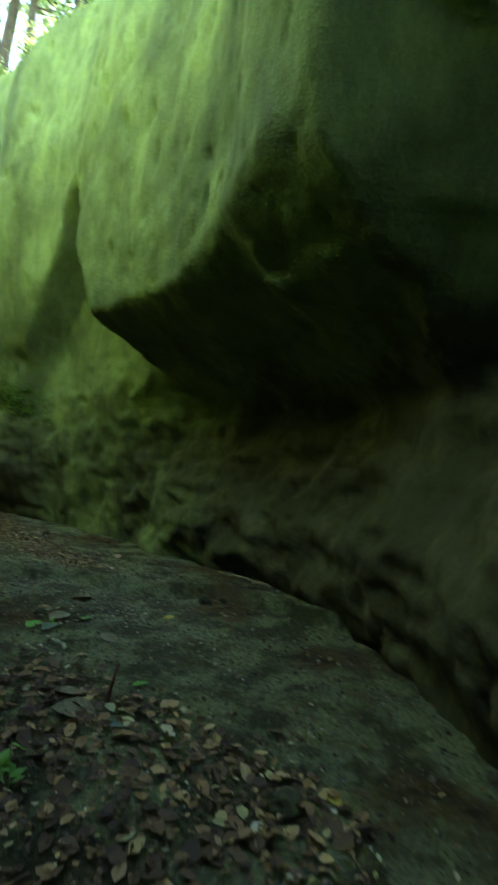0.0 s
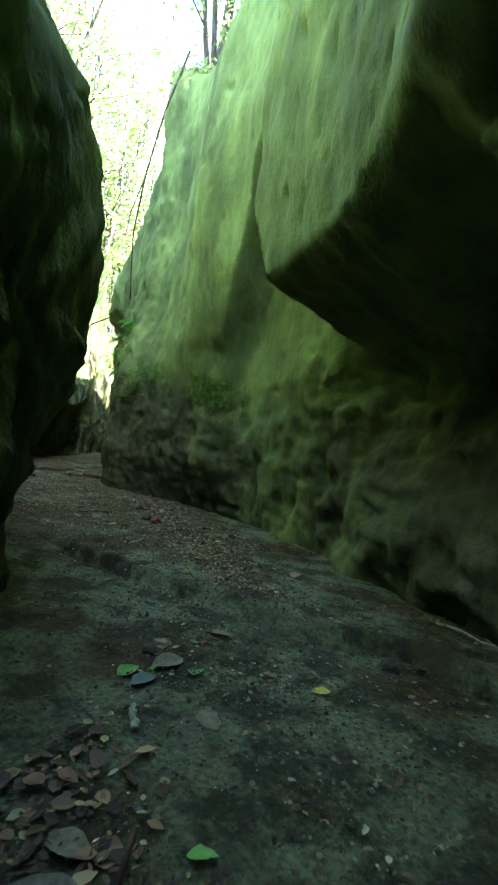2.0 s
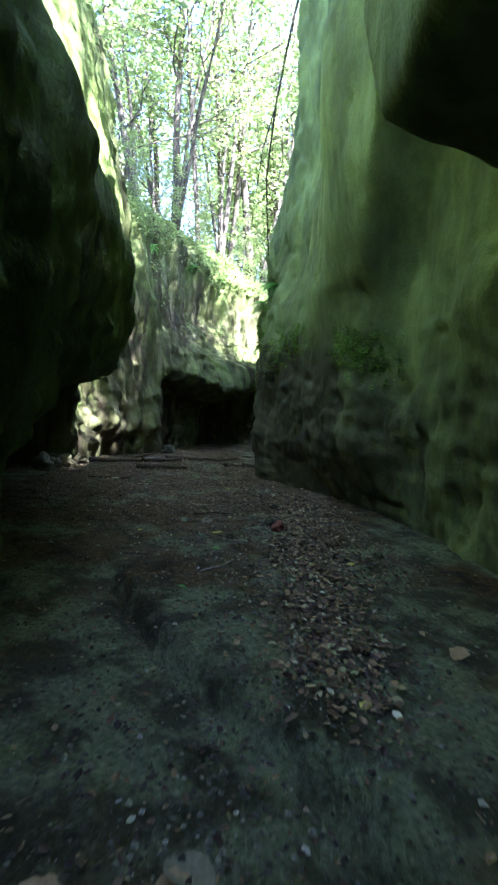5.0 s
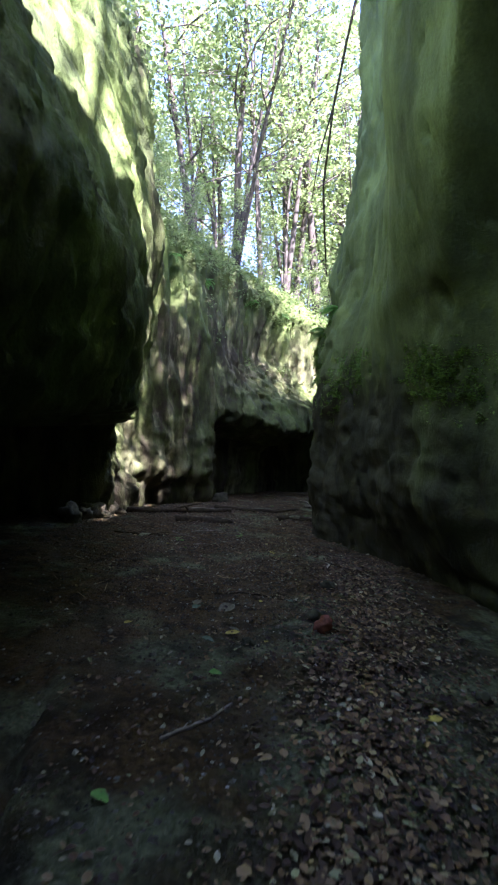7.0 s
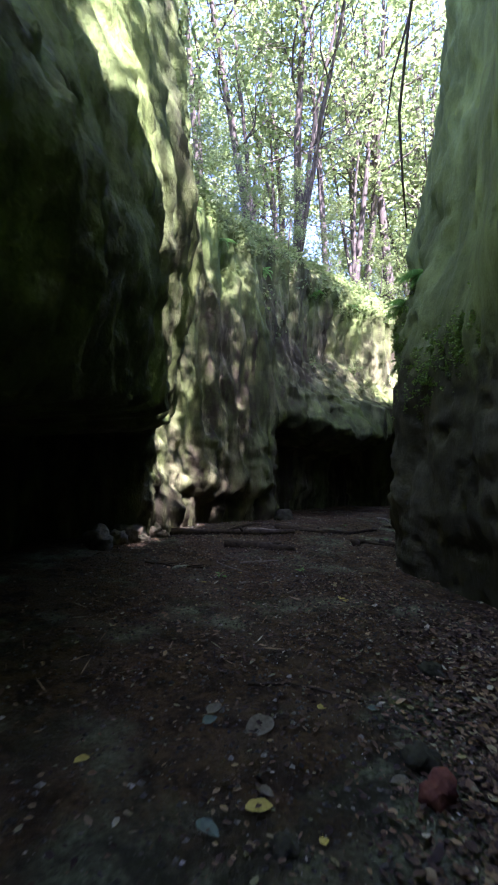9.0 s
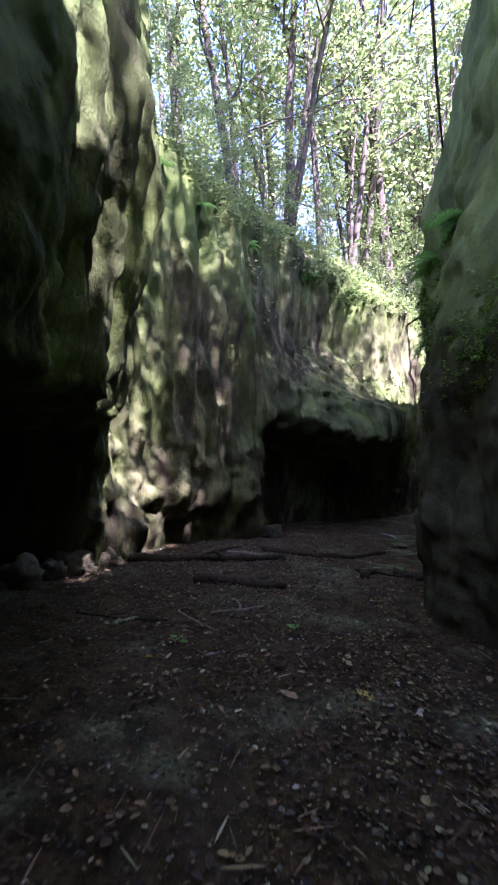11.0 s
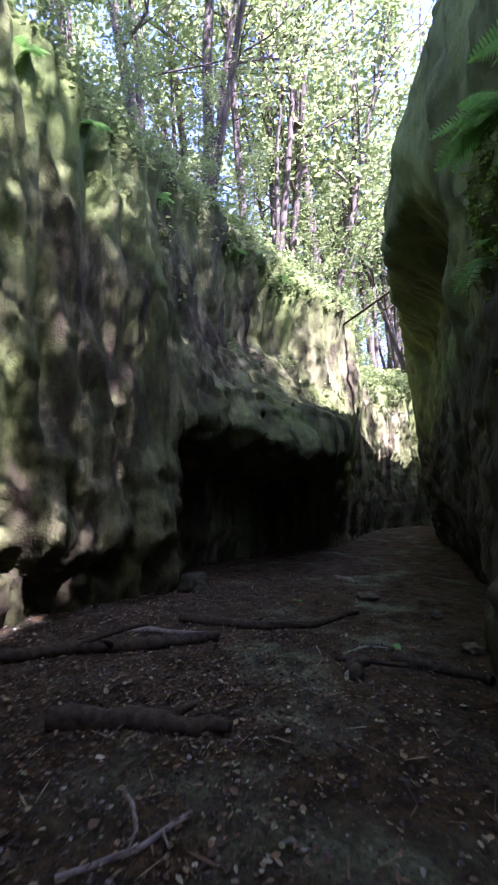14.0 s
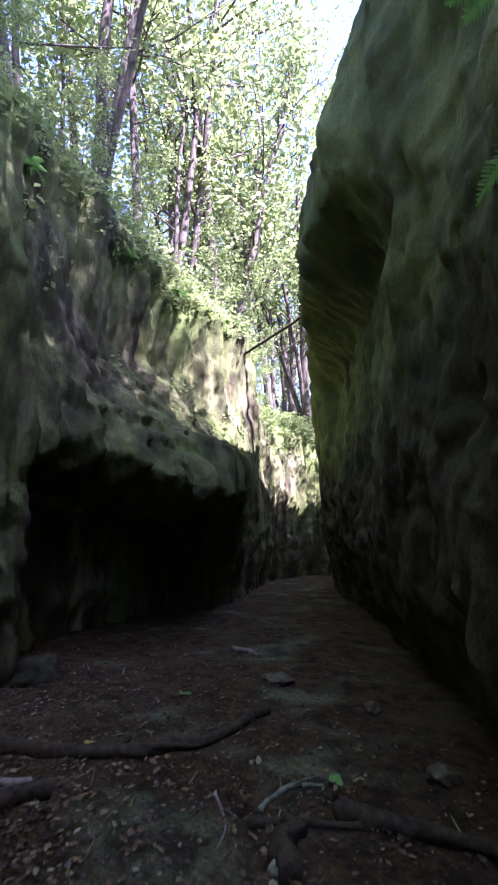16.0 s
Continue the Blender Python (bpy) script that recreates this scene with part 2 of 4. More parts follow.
def cliff(name, material, side, stations, step=0.07, rise=(1.2, 2.0, 4.0, 8.0), ribs=0.0, cleft=None, caves=()):
    """A cliff along a base line. Each station is (x, y), the rim's height, and ten offsets into the gorge, from the foot to the rim;
    side is 1 where the gorge lies to the right of the way along the stations, -1 where it lies to the left."""
    base = np.array([s[0] for s in stations], float)
    along = even(base, step)
    line = spline(base, along)
    tang = np.gradient(spline(base, np.linspace(0, len(base) - 1, 40 * len(base))), axis=0)
    tang = np.stack([np.interp(along, np.linspace(0, len(base) - 1, 40 * len(base)), tang[:, k]) for k in (0, 1)], 1)
    for _ in range(60):
        tang[1:-1] = (tang[:-2] + tang[1:-1] + tang[2:]) / 3
    tang /= np.linalg.norm(tang, axis=1)[:, None]
    norm = np.stack([tang[:, 1], -tang[:, 0]], 1) * side
    low = [-0.25, 0.5, 1.0, 2.0, 3.1, 3.65, 4.8]
    profs = []
    for _, rim, offs in stations:
        zs = low + [4.8 + (rim - 4.8) * k for k in (0.3, 0.68, 1.0)]
        last = offs[-1]
        pts = [c for pair in zip(offs, zs) for c in pair]
        for out, up in zip((1.5, 4.0, 14.0, 45.0), rise):
            pts += [last - out, rim + up]
        profs.append(pts)
    count = len(low) + 7
    prof = spline(profs, along).reshape(len(along), count, 2)
    mean = prof.mean(0)
    at = np.concatenate([even(mean[:10], step) , 9 + even(mean[9:12], 0.3)[1:], [11.5, 12.0, 12.5, 13.0]])
    rows = np.stack([spline(prof[i], at) for i in range(len(along))])
    off, z = rows[:, :, 0], rows[:, :, 1]
    run = np.r_[0, np.cumsum(np.linalg.norm(np.diff(line, axis=0), axis=1))][:, None] + np.zeros_like(off)

    def run_at(x, y, out=0.0):
        """How far along the cliff the point lies whose face stands out that much."""
        return run[int(np.argmin(np.hypot(*(line + norm * out - (x, y)).T))), 0]

    def noise(*scale, shift=0.0, octaves=3):
        q = np.stack([(line[:, k, None] + norm[:, k, None] * off).ravel() for k in (0, 1)] + [z.ravel()], 1)
        return fbm(q * scale + shift, octaves).reshape(off.shape)

    if cleft:
        nose, apex = run_at(*cleft[0], 1.75), run_at(*cleft[1], 1.7)
        foot = np.interp(z, [-0.3, 0.5, 1.2, 2.0, 3.0, 4.5], [0.0, 0.05, 0.12, 0.15, 0.2, 0.2])
        u = line[:, 0, None] + norm[:, 0, None] * off - line[:, 1, None] - norm[:, 1, None] * off
        hollow = np.interp(z, [-0.3, 0.4, 0.9, 1.6, 2.4, 3.2, 4.5], [0.1, 0.32, 0.28, 0.0, -0.35, -0.45, -0.2])
        lip = np.interp(u, LIP_AT, LIP_Z) + 0.16 * noise(1.4, 1.4, 0.2, shift=77)
        under = smooth((lip - z) / np.interp(u, LIP_AT, LIP_RUN)) * smooth((u + 11.6) / 0.6)
        right = np.interp(z, [3.3, 6.44, 8.5], [nose, apex, apex + 0.25]) + 0.06 * noise(0.1, 0.1, 2.2, shift=5)
        left = np.interp(z, [2.4, 3.6, 5.0, 6.44, 8.5], [apex + 2.6, apex + 2.1, apex + 1.2, apex + 0.22, apex + 0.34]) + 0.12 * noise(0.1, 0.1, 1.1, shift=15)
        split = smooth((run - right) / 0.10) * smooth((left - run) / 0.55) * np.interp(z, [2.6, 3.3, 5.0, 6.4, 8.5], [0.6, 1.0, 0.85, 0.55, 0.25])
        off = off + (foot - off) * split
        off = off + (foot + (hollow - foot) * smooth((u + 10.9) / 1.6) - off) * under
        off = off + under * (1 - under) * 0.9 * noise(1.3, 1.3, 1.0, shift=63, octaves=5) + under * 0.22 * noise(1.1, 1.1, 1.9, shift=83, octaves=5)
        # a second flute nearer the start, and a knob under the overhang
        flute = run_at(1.35, 3.45, 0.4)
        off = off - 0.45 * np.exp(-((run - flute) / 0.16) ** 2) * smooth((z - 3.4) / 0.8)
        off = off + 0.24 * np.exp(-((run - run_at(-0.21, 4.94, 1.5)) ** 2 + (z - 3.25) ** 2) / 0.05)
    for start, end, ends, top, back, run_back in caves:
        a, b = run_at(*start), run_at(*end)
        lip = np.interp((run - a) / (b - a), np.linspace(0, 1, len(top)), top) + 0.22 * noise(1.3, 1.3, 0.3, shift=41, octaves=4)
        under = smooth((lip - z) / run_back) * smooth((run - a) / ends) * smooth((b - run) / ends)
        off = off + (np.minimum(back, off) - off) * under
    x = line[:, 0, None] + norm[:, 0, None] * off
    y = line[:, 1, None] + norm[:, 1, None] * off
    p = np.stack([x.ravel(), y.ravel(), z.ravel()], 1)
    wide = np.clip((off.ravel() + 4) / 3, 0.0, 1.0)
    low_part = np.clip((3.2 - p[:, 2]) / 1.2, 0, 1)
    if ribs:
        d = 0.20 * fbm(p * (1.1, 1.1, 0.25), 5) + 0.07 * fbm(p * (3.2, 3.2, 1.4) + 9, 4, 0.55)
        d -= 0.16 * np.clip(fbm(p * (4.0, 4.0, 2.2) + 31, 2) - 0.20, 0, 1)
        d += low_part * (0.16 * fbm(p * (1.7, 1.7, 2.4) + 71, 4) + 0.05 * fbm(p * 6.0 + 13, 3))
        r = fbm(p * (1.6, 1.6, 0.14) + 51, 3)
        lean = p * (1, 1, 1)
        lean[:, 0] += 0.22 * p[:, 2]
        d += 0.42 * ribs * (0.4 - np.abs(fbm(lean * (4.2, 4.2, 0.42) + 3, 3)) * 2.0) * np.clip((p[:, 2] - 1.0) / 2.0, 0, 1)
        d += ribs * (0.5 - np.abs(r) * 2.0) * (0.45 + 0.75 * np.clip((-8.0 - p[:, 0]) / 3.0, 0, 1))
    else:
        # a worn, nearly smooth face with shallow scoops and a few long pits; rougher towards the foot
        rugged = 1 + 2.4 * np.clip((-6.5 - p[:, 0]) / 2.5, 0, 1)
        d = 0.16 * fbm(p * (0.7, 0.7, 0.45), 4) + rugged * 0.034 * fbm(p * (2.6, 2.6, 1.0) + 9, 4, 0.5)
        d += (rugged - 1) * 0.05 * fbm(p * (1.3, 1.3, 1.6) + 29, 4, 0.6)
        slant = p * (1, 1, 1)
        slant[:, 2] += 0.5 * p[:, 0]
        d -= 0.30 * np.clip(fbm(slant * (4.6, 4.6, 2.0) + 31, 2) - 0.27, 0, 1)
        d += low_part * (0.10 * fbm(p * (1.2, 1.2, 1.9) + 71, 4) + 0.03 * fbm(p * (4.0, 4.0, 5.0) + 13, 4))
        d -= low_part * 0.16 * np.clip(fbm(p * (2.0, 2.0, 3.4) + 47, 3) - 0.16, 0, 1)
    nx, ny = np.repeat(norm[:, 0], len(at)), np.repeat(norm[:, 1], len(at))
    p[:, 0] += nx * d * (0.3 + 0.7 * wide)
    p[:, 1] += ny * d * (0.3 + 0.7 * wide)
    p[:, 2] += d * (1 - wide) * 1.2
    RIMS[name] = p.reshape(len(along), len(at), 3)[:, int(np.argmin(np.abs(at - 9)))]
    faces = grid_faces(len(along), len(at))
    if side > 0:
        faces = faces[:, ::-1]
    return mesh_object(name, p, faces, material)


# ---- the gorge ----
RIGHT = [
    ((1.6, -9.0), 10.6, (0, 0, 0, 0.1, 0.3, 0.5, 1.0, 1.7, 2.1, 2.2)),
    ((1.9, -4.0), 10.6, (0, 0, 0, 0.1, 0.3, 0.5, 1.0, 1.7, 2.1, 2.2)),
    ((1.8, 0.5), 10.6, (0, 0, 0, 0.1, 0.3, 0.5, 1.0, 1.7, 2.1, 2.2)),
    ((1.75, 3.2), 11.0, (0, 0, 0.1, 0.5, 1.0, 1.2, 1.45, 1.8, 2.2, 2.3)),
    ((1.45, 4.9), 11.5, (0, 0, 0.2, 0.8, 1.75, 1.8, 1.8, 1.85, 1.8, 1.8)),
    ((0.7, 6.6), 11.7, (0, 0.2, 0.6, 1.3, 1.8, 1.8, 1.82, 1.85, 1.85, 1.8)),
    ((-0.9, 8.3), 12.0, (0, 0.2, 0.6, 1.3, 1.72, 1.75, 1.78, 1.75, 1.6, 1.4)),
    ((-2.0, 9.2), 12.0, (0, 0.1, 0.15, 0.5, 1.4, 1.6, 1.68, 1.68, 1.5, 1.1)),
    ((-3.4, 10.3), 11.2, (0, 0.25, 0.4, 0.35, 0.4, 0.7, 1.1, 1.15, 1.0, 0.6)),
    ((-5.3, 11.4), 10.6, (0, 0.3, 0.55, 0.6, 0.75, 0.95, 1.1, 1.2, 1.1, 0.7)),
    ((-7.3, 11.9), 10.8, (0, 0.15, 0.25, 0.3, 0.25, 0.2, 0.05, -0.15, -0.25, -0.4)),
    ((-9.1, 12.3), 11.6, (0, 0.1, 0.15, 0.1, 0.05, 0, -0.35, -0.6, -0.6, -0.7)),
    ((-9.9, 13.6), 11.5, (0, 0.1, 0.15, 0.15, 0.1, 0.1, 0, -0.1, -0.3, -0.6)),
    ((-10.7, 15.6), 10.2, (0, 0.3, 0.5, 0.65, 0.7, 0.8, 1.2, 1.35, 0.75, -0.2)),
    ((-12.3, 17.8), 9.2, (0.1, 0.4, 0.6, 0.75, 0.78, 0.85, 1.55, 1.75, 0.8, -0.2)),
    ((-14.8, 20.7), 8.0, (0, 0.2, 0.4, 0.7, 0.9, 1.0, 1.2, 1.1, 0.6, 0.1)),
    ((-18.4, 25.0), 7.0, (0, 0.1, 0.2, 0.3, 0.3, 0.3, 0.3, 0.3, 0.2, 0.0)),
    ((-19.2, 30.0), 6.5, (0, 0.1, 0.2, 0.3, 0.3, 0.3, 0.3, 0.3, 0.2, 0.0)),
    ((-19.5, 39.0), 6.5, (0, 0.1, 0.2, 0.3, 0.3, 0.3, 0.3, 0.3, 0.2, 0.0)),
]
LEFT = [
    ((-1.9, -9.0), 9.0, (0, 0, 0, 0, 0, 0, -0.2, -0.4, -0.6, -0.8)),
    ((-1.7, -4.0), 9.0, (0, 0, 0, 0, 0, 0, -0.2, -0.4, -0.6, -0.8)),
    ((-1.4, 0.0), 9.0, (0, 0, 0, 0, 0, 0, -0.2, -0.4, -0.6, -0.8)),
    ((-1.4, 2.4), 8.4, (0, 0, -0.1, -0.3, -0.3, -0.3, -0.5, -0.7, -0.9, -1.1)),
    ((-2.15, 3.85), 8.0, (-0.3, -0.3, -0.3, -0.25, -0.2, -0.3, -0.8, -1.2, -1.8, -2.2)),
    ((-3.65, 5.35), 8.0, (-0.35, -0.35, -0.25, 0.15, 0.25, 0.15, -0.3, -0.9, -1.6, -2.1)),
    ((-5.2, 6.0), 9.5, (-0.3, -0.3, -0.2, 0.3, 0.52, 0.40, 0.0, -0.45, -0.95, -1.35)),
    ((-7.0, 6.6), 9.5, (-0.2, -0.1, 0.2, 0.9, 1.08, 0.92, 0.45, -0.05, -0.75, -1.3)),
    ((-9.5, 7.5), 9.5, (-0.2, 0.0, 0.4, 1.0, 1.1, 1.2, 1.25, 1.0, 0.5, -0.1)),
    ((-11.9, 8.2), 9.3, (-0.2, 0.1, 0.5, 1.1, 1.25, 1.4, 1.5, 1.4, 1.2, 0.9)),
    ((-13.3, 9.6), 9.0, (0.35, 0.45, 0.1, -0.15, -0.1, -0.1, -0.2, -0.3, -0.5, -0.8)),
    ((-14.2, 11.2), 8.1, (0, 0.3, 0.1, -0.1, -0.3, -0.4, -0.5, -0.6, -0.8, -1.0)),
    ((-14.9, 13.0), 7.8, (0, 0.1, 0, -0.1, -0.2, -0.3, -0.4, -0.6, -0.9, -1.1)),
    ((-15.9, 15.2), 7.7, (-1.4, -1.2, -0.7, 0.95, 0.4, -0.2, -1.0, -1.1, -1.1, -1.1)),
    ((-16.7, 17.2), 7.3, (-1.2, -1.0, -0.5, 0.7, 0.8, 0.1, -0.9, -1.0, -0.9, -0.8)),
    ((-18.4, 20.0), 6.9, (0, 0.1, 0.2, 0.3, 0.4, 0.4, 0.4, 0.3, 0.3, 0.2)),
    ((-20.6, 23.4), 6.6, (0, 0.1, 0.2, 0.2, 0.1, 0, -0.1, -0.2, -0.3, -0.5)),
    ((-21.9, 26.4), 6.2, (0, 0.1, 0.1, 0, 0, -0.1, -0.2, -0.4, -0.5, -0.7)),
    ((-21.9, 30.5), 6.0, (0, 0, 0, 0, 0, 0, 0, 0, 0, 0)),
    ((-21.0, 39.0), 6.0, (0, 0, 0, 0, 0, 0, 0, 0, 0, 0)),
]
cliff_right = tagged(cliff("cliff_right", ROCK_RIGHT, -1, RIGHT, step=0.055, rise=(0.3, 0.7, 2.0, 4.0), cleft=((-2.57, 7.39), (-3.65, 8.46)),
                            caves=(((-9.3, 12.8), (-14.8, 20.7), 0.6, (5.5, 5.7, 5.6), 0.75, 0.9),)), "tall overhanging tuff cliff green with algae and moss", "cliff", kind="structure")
cliff_left = tagged(cliff("cliff_left", ROCK_LEFT, 1, LEFT, ribs=0.26, step=0.06,
                           caves=(((-14.75, 13.0), (-17.9, 19.0), 0.9, (2.9, 2.75, 2.35, 2.25, 2.5, 2.6), -1.2, 0.8), ((-13.4, 9.8), (-15.0, 13.2), 0.5, (1.1, 1.0, 1.0), -0.35, 0.7),
                                  ((-5.2, 6.0), (-12.7, 8.7), 0.5, (1.7, 2.0, 2.1, 2.0), -1.3, 0.35))), "undercut tuff cliff with mossy ribs and bare pale rock", "cliff", kind="structure")

# an unseen cliff, added to shut out light from behind the start
BACK = [((4.5, -7.0), 11.0, (0, 0, 0, 0.1, 0.3, 0.5, 0.8, 1.2, 1.6, 1.9)), ((0.0, -7.3), 11.0, (0, 0, 0, 0.1, 0.3, 0.5, 0.8, 1.2, 1.6, 1.9)),
        ((-4.5, -7.0), 11.0, (0, 0, 0, 0.1, 0.3, 0.5, 0.8, 1.2, 1.6, 1.9))]
unseen_back_cliff = tagged(cliff("unseen_back_cliff", ROCK_RIGHT, 1, BACK, step=0.15, rise=(0.3, 0.7, 2.0, 4.0)), "unseen tuff cliff added behind the start to block light", "cliff", kind="structure")


def ground_z(x, y):
    """The height of the gorge floor: gentle swells, and a worn rock ledge across the way."""
    x, y = np.asarray(x, float), np.asarray(y, float)
    p = np.stack([x.ravel(), y.ravel(), np.zeros(x.size)], 1)
    z = -0.05 + 0.06 * fbm(p * 0.7, 4) + 0.032 * fbm(p * 3.5, 4)
    edge = np.interp(p[:, 0], [-5.0, -3.9, -2.8, -1.8, -0.7, -0.2, 1.3], [6.7, 6.33, 6.05, 5.98, 5.95, 6.1, 5.1]) + 0.12 * perlin(p * 2.3) + 0.05 * perlin(p * 9.0)
    past = p[:, 1] - edge
    fade = np.clip((p[:, 0] + 5.2) / 0.8, 0, 1) * np.clip((1.6 - p[:, 0]) / 0.5, 0, 1)
    z += fade * 0.13 * np.clip(past / 0.05 + 0.5, 0, 1) * np.clip(1 - past / 2.2, 0, 1)
    z -= fade * 0.09 * np.exp(-((past + 0.03) / 0.06) ** 2)
    return z.reshape(x.shape)


def ground():
    xs = np.concatenate([[-400, -150, -60, -35], np.arange(-24, 4.5, 0.06), [8, 30, 150, 400]])
    ys = np.concatenate([[-400, -150, -60, -12], np.arange(-4, 19, 0.06), np.arange(19, 44, 0.5), [60, 150, 400]])
    x, y = np.meshgrid(xs, ys, indexing="ij")
    p = np.stack([x.ravel(), y.ravel(), ground_z(x, y).ravel()], 1)
    return mesh_object("ground", p, grid_faces(len(xs), len(ys))[:, ::-1], SOIL)


floor_sheet = tagged(ground(), "dark damp gorge floor of trodden tuff and leaf litter", "ground", kind="structure")


# ---- small helpers for things ----
from mathutils.bvhtree import BVHTree


def bvh_of(*obs):
    verts, polys = [], []
    for ob in obs:
        base = len(verts)
        verts += [v.co.copy() for v in ob.data.vertices]
        polys += [[base + i for i in f.vertices] for f in ob.data.polygons]
    return BVHTree.FromPolygons(verts, polys)


CLIFFS = bvh_of(cliff_right, cliff_left)
FLOOR = bvh_of(floor_sheet)


def top_at(x, y, tree=CLIFFS):
    hit = tree.ray_cast(Vector((x, y, 60)), Vector((0, 0, -1)))
    return hit[0].z if hit[0] else 0.0


def part(name, ob_mesh, parent, label=""):
    ob = new(name, ob_mesh)
    ob.parent = parent
    if label:
        ob["label"] = label
    return ob


def raw_mesh(name, verts, faces, material, smooth=True):
    me = bpy.data.meshes.new(name)
    me.from_pydata([tuple(v) for v in verts], [], faces)
    me.materials.append(material)
    if smooth:
        me.polygons.foreach_set("use_smooth", [True] * len(me.polygons))
    me.update()
    return me


def tube(verts, faces, path, radii, sides=7):
    """Adds a tapered tube along a path, closed at both ends, to the lists."""
    path = [Vector(p) for p in path]
    base = len(verts)
    for i, (p, r) in enumerate(zip(path, radii)):
        way = (path[min(i + 1, len(path) - 1)] - path[max(i - 1, 0)]).normalized()
        a = way.orthogonal().normalized() if abs(way.z) > 0.95 else way.cross(Vector((0, 0, 1))).normalized()
        b = way.cross(a)
        for k in range(sides):
            ang = 2 * math.pi * k / sides
            verts.append(p + (a * math.cos(ang) + b * math.sin(ang)) * r)
    for i in range(len(path) - 1):
        for k in range(sides):
            u, v = base + i * sides + k, base + i * sides + (k + 1) % sides
            faces.append((u, v, v + sides, u + sides))
    faces.append(tuple(base + k for k in reversed(range(sides))))
    faces.append(tuple(base + (len(path) - 1) * sides + k for k in range(sides)))


def leaf_cloud(rng, centres, spread, count, size, flat=0.5):
    """Vertices and faces of many small pointed leaves round the centres."""
    centres = np.asarray(centres, float)
    c = centres[rng.randint(len(centres), size=count)] + rng.normal(size=(count, 3)) * spread
    d = rng.normal(size=(count, 3))
    d[:, 2] = d[:, 2] * 0.5 - 0.3
    d /= np.linalg.norm(d, axis=1)[:, None]
    up = rng.normal(size=(count, 3)) * (1 - flat) + np.array((0, 0, 1)) * flat * 1.5
    s = np.cross(d, up)
    s /= np.linalg.norm(s, axis=1)[:, None] + 1e-9
    n = np.cross(s, d)
    L = (size * rng.uniform(0.6, 1.4, size=count))[:, None]
    v = np.stack([c, c + d * L * 0.5 + s * L * 0.3 + n * L * 0.06, c + d * L, c + d * L * 0.5 - s * L * 0.3 + n * L * 0.06], 1).reshape(-1, 3)
    i = np.arange(count)[:, None] * 4
    f = np.concatenate([i + (0, 1, 2), i + (0, 2, 3)], 1).reshape(-1, 3)
    return v, f


def leaf_mesh(name, rng, centres, spread, count, size, material, flat=0.5):
    v, f = leaf_cloud(rng, centres, spread, count, size, flat)
    return raw_mesh(name, v.tolist(), f.tolist(), material, False)


# ---- trees ----
def woodland_tree(seed, height, girth, leaves, clear=0.35, forks=1, leaf=0.20):
    """A slender woodland tree with its foot at the origin: bent, forking stems, limbs and a thin crown."""
    rng = np.random.RandomState(seed)
    root = new("woodland_tree")
    tips = []
    for stem in range(forks):
        tall = height * (1.0 if stem == 0 else rng.uniform(0.7, 0.95))
        thick = girth * (1.0 if stem == 0 else 0.6)
        lean = rng.normal(size=2) * (0.06 if stem == 0 else 0.20)
        ks = np.linspace(0, 1, 14)
        wob = np.cumsum(rng.normal(size=(14, 2)) * 0.13, axis=0) * ks[:, None]
        path = [Vector((lean[0] * tall * k + wob[i, 0], lean[1] * tall * k + wob[i, 1], tall * k - 0.4)) for i, k in enumerate(ks)]
        verts, faces = [], []
        tube(verts, faces, path, [thick * (1.3 if i == 0 else 1) * (1 - 0.85 * k) for i, k in enumerate(ks)], 8)
        part("trunk", raw_mesh("trunk", verts, faces, BARK), root)
        limbs = 11 if stem == 0 else 6
        for j in range(limbs):
            k = clear + (0.97 - clear) * (j + rng.uniform(0, 0.8)) / limbs
            i = min(int(k * 13), 12)
            start = path[i].lerp(path[i + 1], k * 13 - i)
            ang = rng.uniform(0, 2 * math.pi)
            run = height * rng.uniform(0.15, 0.30) * (1.15 - 0.6 * k)
            pts = [start]
            way = Vector((math.cos(ang), math.sin(ang), rng.uniform(0.4, 1.3))).normalized()
            for _ in range(5):
                pts.append(pts[-1] + way * run / 5)
                way = (way + Vector(rng.normal(size=3)) * 0.25 + Vector((0, 0, 0.03))).normalized()
            verts, faces = [], []
            r = max(thick * (1 - 0.8 * k) * 0.42, 0.012)
            tube(verts, faces, pts, [r * (1 - 0.16 * q) for q in range(6)], 5)
            for q in (1, 2, 3, 4):
                side = (pts[q + 1] - pts[q]).normalized() + Vector(rng.normal(size=3)) * 0.8
                twig = [pts[q] + side * run * 0.15 * w for w in range(4)]
                tube(verts, faces, twig, [r * 0.4, r * 0.3, r * 0.2, r * 0.1], 4)
                tips += twig[2:]
            tips += pts[3:]
            part("limb", raw_mesh("limb", verts, faces, BARK), root)
    part("crown", leaf_mesh("crown", rng, tips, 0.24, leaves, leaf, LEAF, 0.35), root)
    return root


KINDS = [woodland_tree(11 + k, *spec) for k, spec in enumerate([
    (15.0, 0.15, 2300, 0.22, 2), (17.0, 0.18, 2700, 0.25, 3), (13.0, 0.09, 1800, 0.12, 1),
    (16.0, 0.13, 2300, 0.30, 2), (9.0, 0.05, 2200, 0.06, 1), (18.0, 0.19, 2700, 0.24, 2)])]
for k, ob in enumerate(KINDS):
    tagged(ob, "young sapling with thin stem and bright leaves" if k == 4 else "slender forked woodland tree with thin bright green crown", "tree", "woodland above the gorge")
spots = random.Random(4)
planted = []


